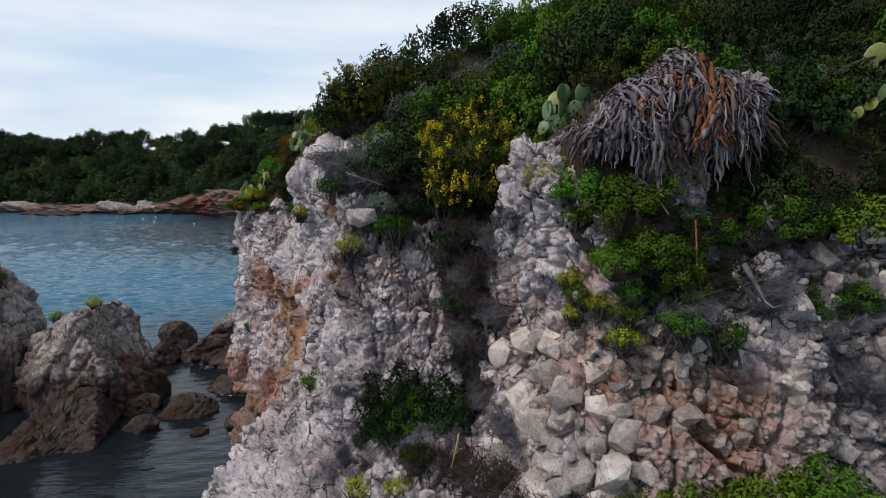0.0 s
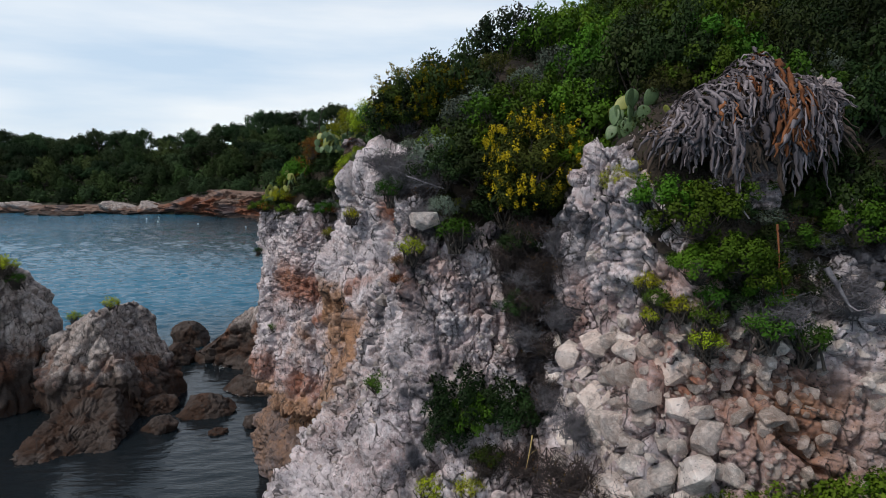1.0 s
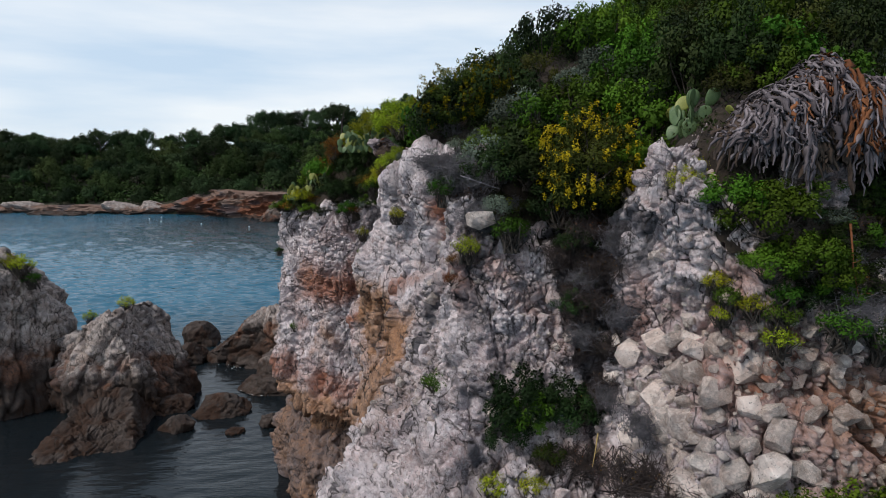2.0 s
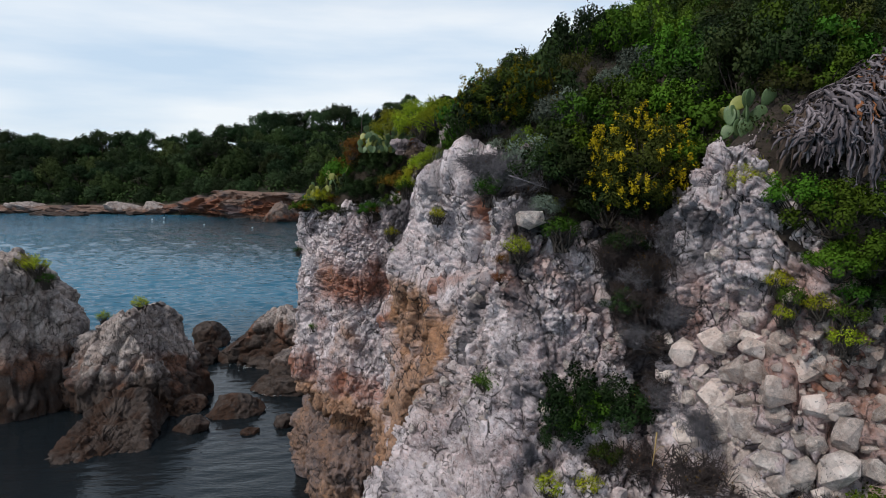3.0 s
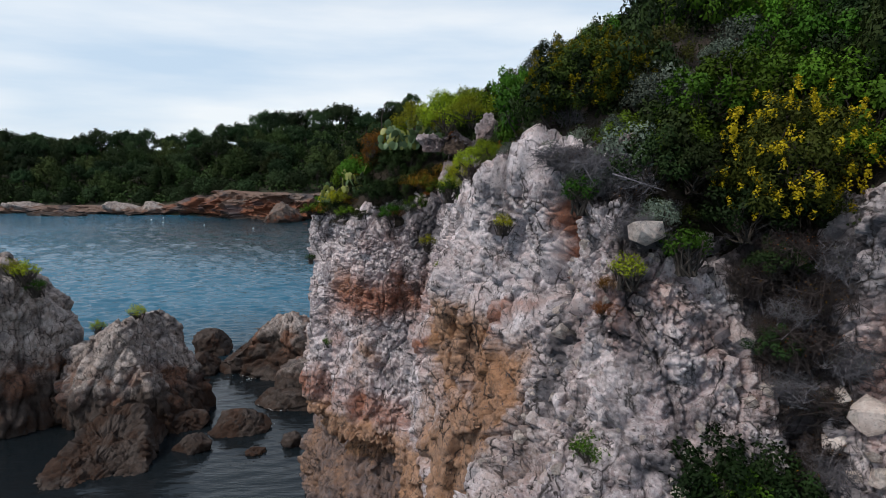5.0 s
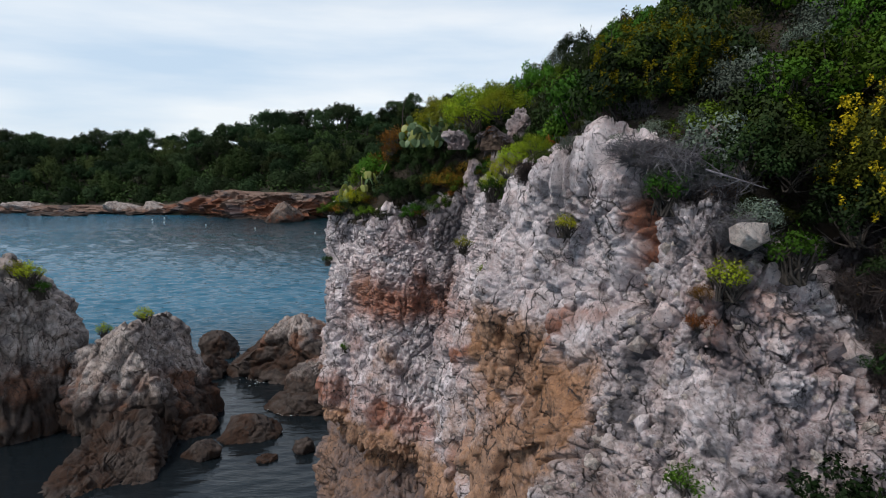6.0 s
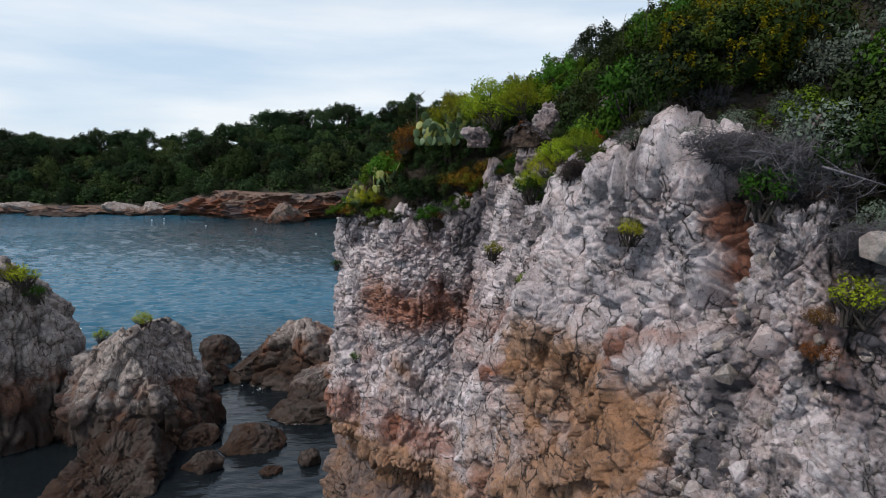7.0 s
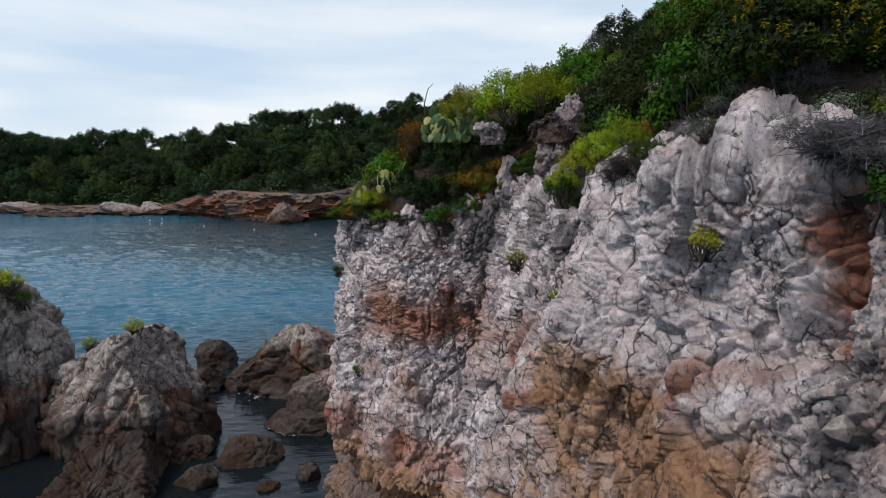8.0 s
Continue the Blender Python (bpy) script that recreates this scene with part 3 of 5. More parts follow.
def cliff_mesh(s, rows_z):
    p, out = coast(s)
    lean = glide(LEAN, s)
    nu, nv = len(s), len(rows_z)
    g = np.zeros((nu, nv, 3))
    far = smooth(17.2, 18.2, s)
    for j, h in enumerate(rows_z):
        # h: 1..0 from the crest down to the sea bed; above 1 it runs inland under the soil
        z = p[:, 2] * np.clip(h, -0.2, 1) + 0.25 * np.clip(h - 1, 0, 1)
        o = lean_out(lean, p[:, 2], z)
        cut = far * (-0.75 * smooth(4.2, 3.7, z) + 0.75 * smooth(3.0, 2.4, z))
        o = o + cut - 1.8 * np.clip(h - 1, 0, 1) - 0.2 * smooth(0.95, 1.0, np.full(nu, h))
        g[:, j, :2] = p[:, :2] + out * o[:, None]
        g[:, j, 2] = z
    n = sheet_normals(g).reshape(-1, 3)
    q = g.reshape(-1, 3)
    ss = np.repeat(s, nv)
    z = q[:, 2]
    spur, butt, east = smooth(6.6, 7.4, ss) * smooth(10.7, 10.1, ss), smooth(10.1, 10.7, ss) * smooth(15.6, 14.8, ss), smooth(14.8, 15.8, ss)
    near = 1 - smooth(6.0, 7.0, ss)
    face = butt * smooth(11.2, 10.4, z)
    # tall forms: bulges and flutes, parted by deep upright fractures
    d = 0.42 * fbm(q, 2.2, 3, 61) + 0.30 * fbm(q * (1, 1, 0.5), 0.9, 2, 63) + (0.30 + 0.45 * east) * fbm(q * (1, 1, 0.16), 0.8, 2, 65)
    w = warped(q, 0.9, 0.20, 5)
    tall = w * (1, 1, 0.45)
    d = d + (0.6 - 0.25 * spur) * lumps(tall, 0.95, 11, 0.45, 0.7, 0.15, 0.0, 0.1)
    gate = smooth(-0.10, 0.10, fbm(q, 1.1, 3, 17))
    d = d - (0.24 - 0.10 * spur - 0.10 * butt) * gate * joint_lines(tall, 0.8, 29, 0.07)
    # blocks of a hand's width to an arm's length, smoother on the tan lower face
    w2 = warped(q, 0.5, 0.06, 31)
    mid = lumps(w2 * (1, 1, 0.75), 0.42, 23, 0.55, 1.15, 0.15, 0.22, 0.08)
    d = d + mid * (0.50 + 0.10 * near + 0.12 * east - 0.12 * face)
    d = d + 0.5 * butt * lumps(w2 * (1, 1, 0.8), 0.7, 19, 0.35, 0.9, 0.0, 0.12, 0.05)
    fine = smooth(-0.15, 0.15, fbm(q, 1.0, 2, 81))
    small = lumps(w2 * (1, 0.95, 0.85), 0.175, 37, 0.6, 1.0, 0.35, 0.34, 0.13)
    d = d + small * ((0.35 + 0.45 * fine) * (1 + 0.4 * spur - 0.45 * butt) - 0.06 * face)
    d = d - 0.085 * (1 - gate * 0.6) * joint_lines(w2 * (1, 1, 0.6), 0.34, 67, 0.055)
    grit = lumps(q + 0.03 * fbm(q, 0.2, 2, 9)[:, None], 0.075, 41, 0.7, 0.8, 0.6, 0.35, 0.2)
    d = d + grit * (0.5 + 0.35 * fine * (1 - face) + 0.35 * spur - 0.22 * butt)
    # solution holes, most of them on the headland
    hole = cells(warped(q, 0.4, 0.15, 47) * (1, 1, 0.7), 0.40, 53)
    d = d - (0.12 + 0.12 * east) * (hole[3][:, 0] > 0.72) * smooth(0.38, 0.10, hole[0]) * (1 - 0.5 * spur)
    # the red cleft between buttress and spur
    x, y = q[:, 0], q[:, 1]
    d = d - 0.55 * np.exp(-((y - 10.22) / 0.16) ** 2 - ((x + 1.95) / 0.5) ** 2) * smooth(11.1, 11.6, z) * smooth(13.2, 12.9, z)
    d = d * (1 - 0.25 * smooth(0.99, 1.05, np.tile(rows_z, nu)))
    return q + n * d[:, None], q


def make_cliff():
    s = np.concatenate([np.linspace(0.6, 6.4, 380)[:-1], np.linspace(6.4, 8.6, 170)[:-1], np.linspace(8.6, 11.0, 260)[:-1], np.linspace(11.0, 15.0, 250)[:-1], np.linspace(15.0, 21.6, 400)[:-1], np.linspace(21.6, 24.0, 30)])
    h = np.concatenate([np.linspace(1.8, 1.15, 22)[:-1], np.linspace(1.15, 1.0, 30)[:-1], np.linspace(1.0, 0.64, 250)[:-1], np.linspace(0.64, 0.0, 150)[:-1], [0.0, -0.12]])
    v, base = cliff_mesh(s, h)
    me = mesh_of("rock_face", v, grid_faces(len(s), len(h))[:, ::-1], LIMESTONE, cliff_stain_and_shade(base), flat=True)
    cliff = thing("cliff", "weathered pale grey limestone cliff with rust and ochre stains", "cliff", kind="structure")
    part("rock_face", me, cliff)
    return cliff, v.reshape(len(s), len(h), 3), s, h


cliff, CLIFF_G, CLIFF_S, CLIFF_H = make_cliff()


# ---- the hillside behind the crest ----
_cs = np.linspace(0, len(CREST) - 1, 400)
COAST_P, COAST_N = coast(_cs)


def inland(x, y):
    """Distance inland of the crest, and the crest's height there."""
    d = np.hypot(x[:, None] - COAST_P[None, :, 0], y[:, None] - COAST_P[None, :, 1])
    i = d.argmin(1)
    side = -((x - COAST_P[i, 0]) * COAST_N[i, 0] + (y - COAST_P[i, 1]) * COAST_N[i, 1])
    return np.where(side > 0, d[np.arange(len(x)), i], -d[np.arange(len(x)), i]), COAST_P[i, 2]


def hill_form(x, y):
    d, top = inland(x, y)
    steep = 0.66 + 0.95 * smooth(1.2, 2.6, x) * (1 - smooth(9, 13, y)) + 0.65 * smooth(16, 19, y)
    dd = np.clip(d - 0.3, 0, None)
    rise = steep * np.minimum(dd, 1.3) + (0.69 - 0.10 * smooth(12, 18, y)) * np.clip(dd - 1.3, 0, 14.9) + 0.25 * np.clip(dd - 16.2, 0, 40)
    rise = rise * (1 - 0.2 * smooth(15, 24, y) * (1 - smooth(2, 5, dd)))
    knoll = 0.9 * np.exp(-((x - 1.2) / 1.6) ** 2 - ((y - 12.3) / 2.4) ** 2) + 0.5 * np.exp(-((x - 2.8) / 2.2) ** 2 - ((y - 17.0) / 4.0) ** 2)
    return top + 0.05 + rise + knoll, d


HILL_X, HILL_Y = np.arange(-9.5, 62.5, 0.15), np.arange(4.5, 72.5, 0.15)


def hill_table():
    gx, gy = np.meshgrid(HILL_X, HILL_Y, indexing="ij")
    x, y = gx.ravel(), gy.ravel()
    z = np.concatenate([hill_form(a, c)[0] for a, c in zip(np.array_split(x, 60), np.array_split(y, 60))]).reshape(gx.shape)
    for _ in range(2):
        for axis in (0, 1):
            k = 3
            pad = np.concatenate([np.repeat(np.take(z, [0], axis), k + 1, axis), z, np.repeat(np.take(z, [-1], axis), k, axis)], axis)
            c = np.cumsum(pad, axis)
            n = z.shape[axis]
            z = (np.take(c, range(2 * k + 1, 2 * k + 1 + n), axis) - np.take(c, range(0, n), axis)) / (2 * k + 1)
    return z


HILL_Z = hill_table()


def hill_z(x, y):
    u, v = np.clip((x - HILL_X[0]) / 0.15, 0, len(HILL_X) - 1.01), np.clip((y - HILL_Y[0]) / 0.15, 0, len(HILL_Y) - 1.01)
    i, j = u.astype(int), v.astype(int)
    f, g = u - i, v - j
    z = (HILL_Z[i, j] * (1 - f) + HILL_Z[i + 1, j] * f) * (1 - g) + (HILL_Z[i, j + 1] * (1 - f) + HILL_Z[i + 1, j + 1] * f) * g
    d, _ = inland(x, y)
    return z + 0.35 * fbm(np.stack([x, y, 0 * x], 1), 1.4, 4, 130) * smooth(0.2, 1.0, d) - 0.75 * smooth(0.75, 0.1, d)


def make_hill():
    xs = np.concatenate([np.linspace(-8.5, 10, 230), np.linspace(10, 60, 40)[1:]])
    ys = np.concatenate([np.linspace(5.5, 30, 280), np.linspace(30, 70, 30)[1:]])
    gx, gy = np.meshgrid(xs, ys, indexing="ij")
    x, y = gx.ravel(), gy.ravel()
    z = np.concatenate([hill_z(a, b) for a, b in zip(np.array_split(x, 12), np.array_split(y, 12))])
    d = np.concatenate([inland(a, b)[0] for a, b in zip(np.array_split(x, 12), np.array_split(y, 12))])
    f = grid_faces(len(xs), len(ys))
    keep = (d[f] > 0.12).all(1)
    me = mesh_of("hillside", np.stack([x, y, z], 1), f[keep], EARTH)
    return tagged(new("ground", me), "dark stony earth slope under the maquis scrub", "hillside", kind="structure")


make_hill()


# ---- loose stones and blocks set in the cliff ----
def stone_mesh(seed, material=STONE):
    """An angular block: the hull of a few scattered corners."""
    rng = random.Random(seed)
    bm = bmesh.new()
    for _ in range(15):
        d = Vector((rng.gauss(0, 1), rng.gauss(0, 1), rng.gauss(0, 1))).normalized()
        k = max(abs(c) for c in d) ** 0.55
        bm.verts.new((d.x / k * rng.uniform(0.86, 1.08), d.y / k * 0.8 * rng.uniform(0.86, 1.08), d.z / k * 0.75 * rng.uniform(0.86, 1.08)))
    bmesh.ops.convex_hull(bm, input=bm.verts[:])
    for v in [v for v in bm.verts if not v.link_faces]:
        bm.verts.remove(v)
    me = bpy.data.meshes.new("stone")
    bm.to_mesh(me)
    bm.free()
    me.materials.append(material)
    return me


STONES = [stone_mesh(100 + i) for i in range(10)]
BLOCKS = [stone_mesh(130 + i, BLOCK) for i in range(10)]
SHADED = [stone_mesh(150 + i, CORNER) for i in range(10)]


def tinted(me, rows):
    layer = me.attributes.new("stain", "FLOAT_COLOR", "POINT")
    layer.data.foreach_set("color", np.array([(*r, 1.0) for r in rows], np.float32).ravel())
    return me


def set_stones(count, s_range, z_range, sizes, seed, sunk=0.25, kinds=STONES, joined=""):
    """Blocks half buried in a stretch of the cliff face."""
    rng = random.Random(seed)
    cols = np.nonzero((CLIFF_S > s_range[0]) & (CLIFF_S < s_range[1]))[0]
    taken, tries, heap, tints = [], 0, bmesh.new(), []
    while len(taken) < count and tries < 9000:
        tries += 1
        i, j = int(rng.choice(cols)), rng.randrange(48, len(CLIFF_H) - 4)
        p = Vector(CLIFF_G[i, j])
        if not z_range[0] < p.z < z_range[1]:
            continue
        if (p - Vector((-1.95, 10.22, 12.1))).length < 0.42:
            continue
        r = sizes[0] + (sizes[1] - sizes[0]) * rng.random() ** 2.2
        if any((p - q).length < 0.8 * (r + t) for q, t in taken):
            continue
        a, c = Vector(CLIFF_G[i, j + 1] - CLIFF_G[i, j - 1]), Vector(CLIFF_G[min(i + 1, len(CLIFF_S) - 1), j] - CLIFF_G[i - 1, j])
        n = c.cross(a).normalized()
        taken.append((p, r))
        place = pose(*(p + n * r * sunk), rng.uniform(-40, 40), rng.uniform(-40, 40), rng.uniform(0, 360)) @ Matrix.Diagonal((r, r, r * rng.uniform(0.8, 1.4), 1))
        me = rng.choice(kinds)
        tint = cliff_stain_and_shade(np.array([p]))[0] * ((0.5, 0.5 if p.x > 3.3 else 0.15, 0.5) if kinds is STONES else 0.9)
        if joined:
            old = len(heap.verts)
            heap.from_mesh(me)
            heap.verts.ensure_lookup_table()
            tints += [tint] * (len(heap.verts) - old)
            bmesh.ops.transform(heap, matrix=place, verts=heap.verts[old:])
        else:
            me = tinted(me.copy(), [tint] * len(me.vertices))
            part("stone", me, cliff).matrix_local = place
    if joined:
        me = bpy.data.meshes.new(joined)
        heap.to_mesh(me)
        me.materials.append(kinds[0].materials[0])
        tinted(me, tints)
        part(joined, me, cliff)["kind"] = "stuff"
    heap.free()


# ---- rocks in the water ----
def rock_body(seed, size, n=60, rough=0.22, block=0.5, dome=1.0, base=-0.4, planes=(), relief=1.0):
    """A boulder or stack: a form bounded by broken planes, wider at its foot, jointed and pitted."""
    rng = np.random.default_rng(seed)
    th, ph = np.linspace(0, 2 * np.pi, 2 * n, endpoint=False), np.linspace(-0.5, 0.5, n) * np.pi
    t, q = np.meshgrid(th, ph, indexing="ij")
    d = np.stack([np.cos(t) * np.cos(q), np.sin(t) * np.cos(q), np.sin(q)], -1).reshape(-1, 3)
    r = np.full(len(d), 1.25)
    cuts = [rng.normal(0, 1, 3) for _ in range(16)]
    for c, depth in [(c / np.linalg.norm(c), rng.uniform(0.74, 1.02)) for c in cuts] + [(np.array(c[:3]) / np.linalg.norm(c[:3]), c[3]) for c in planes]:
        r = np.minimum(r, depth / np.maximum(d @ c, 0.05))
    k = np.sign(d) * np.abs(d) ** np.array([0.85, 0.85, dome])
    p = k * r[:, None] * np.array(size)
    o = rng.uniform(0, 50, 3)
    m = float(np.mean(size))
    ww = warped(p + o, m * 0.3, m * 0.08, seed) * (1, 1, 0.85)
    disp = rough * m * 1.3 * fbm(p + o, m * 0.8, 3, seed) + 0.55 * lumps(ww, m * block, seed + 9, 0.4, 0.6, 0.15, 0.12, 0.08)
    disp = disp + 0.9 * lumps(ww, max(0.12, m * 0.17), seed + 17, 0.55, 1.1, 0.1, 0.3, 0.08) + 0.9 * lumps(ww, max(0.07, m * 0.065), seed + 27, 0.6, 0.9, 0.4, 0.35, 0.14)
    disp = disp - 0.10 * m * joint_lines(ww * (1, 1, 0.5), m * 0.42, seed + 31, 0.06) + 0.06 * m * fbm(p + o, m * 0.25, 4, seed + 3)
    g = p.reshape(2 * n, n, 3)
    nrm = np.cross(np.roll(g, -1, 0) - np.roll(g, 1, 0), np.gradient(g, axis=1)).reshape(-1, 3)
    nrm /= np.linalg.norm(nrm, axis=1, keepdims=True) + 1e-9
    poles = np.abs(d[:, 2:]) > 0.99
    nrm = np.where(poles, d, nrm)
    v = p + nrm * (relief * disp)[:, None]
    v[:, 2] = np.maximum(v[:, 2], base * size[2])
    return v, grid_faces(2 * n, n, True)


def sea_rock(name, label, at, size, seed, n=60, wet=1.5, turn=0.0, tip=0.0, material=SEA_ROCK, group="", rough=0.22, dome=1.0, block=0.5, category="rock", planes=(), relief=0.6):
    v, f = rock_body(seed, size, n, rough, block, dome=dome, planes=planes, relief=relief)
    m = np.array(pose(0, 0, 0, 0, tip, turn).to_3x3())
    v = v @ m.T
    wz = v[:, 2] + at[2]
    lump = fbm(v, 0.9, 3, seed + 5)
    wetness = smooth(wet + 1.5, wet - 0.9, wz + 3.0 * lump)
    rust = np.clip(0.8 * smooth(-0.12, 0.12, lump) * smooth(wet + 2.6, wet + 0.5, wz), 0, 1)
    lichen_or_shade = 0.45 * smooth(0.0, 0.2, fbm(v, 0.7, 3, seed + 6))
    me = mesh_of(name, v, f, material, np.stack([rust, lichen_or_shade, wetness], 1), flat=True)
    ob = new(name, me)
    ob.location = at
    return tagged(ob, label, category, group)


sea_rock("sea_rock", "tall grey limestone sea stack with dark wet foot", (-26.3, 32.3, 2.1), (3.5, 3.0, 6.9), 3, 140, 1.9, 20, 0, dome=0.8, planes=((0.5, -0.6, 0.25, 0.8),))
sea_rock("sea_rock", "jagged grey limestone stack sloping down into dark water", (-19.7, 32.0, 0.4), (3.55, 2.8, 5.25), 5, 150, 1.5, 0, 0, dome=0.85, rough=0.2, planes=((0.75, -0.1, 0.62, 0.66), (0.1, -0.8, 0.35, 0.72), (-0.3, 0.0, 0.9, 0.86), (0.3, -0.75, 0.0, 0.8)))
sea_rock("boulder", "dark brown sloping wet slab rock in shallow water", (-18.4, 27.3, -0.2), (2.7, 2.2, 2.2), 7, 100, 3.0, 35, 0, rough=0.12, planes=((-0.15, -0.5, 0.8, 0.45), (0.8, -0.3, 0.3, 0.7)))
sea_rock("boulder", "large dark brown wet boulder with pale crest", (-14.2, 40.6, 0.0), (4.6, 3.2, 3.9), 8, 110, 1.9, -18, 0, block=0.9, rough=0.12, planes=((-0.62, -0.2, 0.75, 0.62), (0.1, -0.75, 0.6, 0.68), (0.6, 0.1, 0.75, 0.8)))
sea_rock("boulder", "small grey-topped boulder beside the cliff foot", (-11.0, 35.6, 0.5), (1.7, 1.6, 1.9), 9, 60, 1.3, 10)
sea_rock("boulder", "flat dark wet rock at the cliff foot", (-11.4, 34.4, -0.1), (2.1, 1.4, 1.0), 10, 60, 1.9, 10)
sea_rock("boulder", "small round dark rock standing in the water", (-20.0, 43.9, 0.1), (1.35, 1.2, 1.25), 12, 50, 1.9)
sea_rock("boulder", "dark rock beside the stack in the water", (-18.9, 39.4, 0.1), (1.1, 1.0, 1.1), 13, 50, 1.9)
sea_rock("boulder", "low brown rock awash in the cove", (-13.8, 30.9, 0.15), (1.3, 0.9, 0.85), 14, 50, 1.4)
sea_rock("boulder", "small dark rock tip above the water", (-10.7, 29.4, 0.0), (0.55, 0.5, 0.5), 15, 40, 1.4)
sea_rock("boulder", "tiny dark rock tip above the water", (-12.1, 28.4, -0.05), (0.45, 0.35, 0.3), 16, 36, 1.4)
sea_rock("boulder", "dark brown rock in the cove shallows", (-15.2, 28.7, 0.0), (0.75, 0.6, 0.75), 17, 40, 1.4)
sea_rock("boulder", "rock awash ringed with white foam", (-12.3, 33.8, -0.05), (0.8, 0.6, 0.45), 18, 40, 1.4)
sea_rock("boulder", "dark wet rock between the stack and the slab", (-16.6, 31.2, 0.0), (1.0, 0.8, 0.9), 19, 46, 1.9)

set_stones(110, (1.0, 4.0), (9.2, 11.2), (0.07, 0.19), 1, -0.15)
set_stones(420, (0.8, 4.3), (9.2, 11.6), (0.03, 0.11), 11, -0.1, STONES, "rubble")
set_stones(26, (3.2, 5.3), (9.4, 11.0), (0.14, 0.34), 12, -0.45, STONES, "pillar_blocks")
set_stones(80, (0.8, 3.2), (10.6, 12.4), (0.07, 0.2), 13, -0.1, STONES, "bank_stones")
# gully stones take the darkened copy, its colour standing in for shade
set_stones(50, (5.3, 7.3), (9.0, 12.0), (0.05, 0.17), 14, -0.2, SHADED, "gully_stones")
set_stones(26, (3.0, 5.0), (9.3, 11.2), (0.14, 0.32), 5, -0.35)
set_stones(30, (3.2, 5.2), (9.6, 12.4), (0.04, 0.13), 2, -0.4)
set_stones(130, (6.7, 9.9), (7.6, 12.2), (0.04, 0.14), 3, -0.3)
set_stones(600, (6.6, 10.0), (7.4, 11.6), (0.018, 0.065), 8, -0.1, BLOCKS, "gravel")
set_stones(40, (6.6, 9.6), (8.5, 12.0), (0.08, 0.2), 10, -0.45, BLOCKS, "ledge_blocks")

# ---- plants ----
def leaf_cloud(rng, centres, spread, count, length, width, up=0.35, core=None):
    """Many small folded leaves round clump centres, that face away from their clump and from the core. Returns verts and quads."""
    c = centres[rng.integers(0, len(centres), count)]
    g = rng.normal(0, 1, (count, 3))
    g /= np.linalg.norm(g, axis=1, keepdims=True) + 1e-9
    p = c + g * spread * 1.55 * rng.uniform(0.25, 1.0, (count, 1)) ** 0.5
    out = g + np.array([0, 0, up])
    if core is not None:
        far = p - np.array(core)
        out = out + 0.6 * far / (np.linalg.norm(far, axis=1, keepdims=True) + 1e-9)
    out /= np.linalg.norm(out, axis=1, keepdims=True) + 1e-9
    face = out + rng.normal(0, 0.4, (count, 3))
    face /= np.linalg.norm(face, axis=1, keepdims=True) + 1e-9
    d = np.cross(face, rng.normal(0, 1, (count, 3)))
    d /= np.linalg.norm(d, axis=1, keepdims=True) + 1e-9
    side = np.cross(face, d)
    d = d + 0.25 * face
    l = length * rng.uniform(0.6, 1.3, (count, 1))
    w = width * rng.uniform(0.7, 1.2, (count, 1))
    v = np.stack([p, p + d * l * 0.5 - side * w + face * w * 0.3, p + d * l, p + d * l * 0.5 + side * w + face * w * 0.3], 1).reshape(-1, 3)
    n = 0.75 * out + 0.35 * face
    n /= np.linalg.norm(n, axis=1, keepdims=True) + 1e-9
    return v, np.arange(count * 4).reshape(-1, 4), np.repeat(n, 4, 0)


def dome_points(rng, n, rx, ry, rz, inner=0.45, low=-0.1):
    a = rng.uniform(0, 2 * np.pi, n)
    h = rng.uniform(low, 1, n)
    r = np.sqrt(np.clip(1 - h * h, 0, 1)) * rng.uniform(inner, 1, n) ** 0.5
    lump = rng.uniform(0.78, 1.15, n)
    return np.stack([rx * r * np.cos(a) * lump, ry * r * np.sin(a) * lump, rz * h * lump * rng.uniform(0.75, 1, n) + 0.1 * rz], 1)


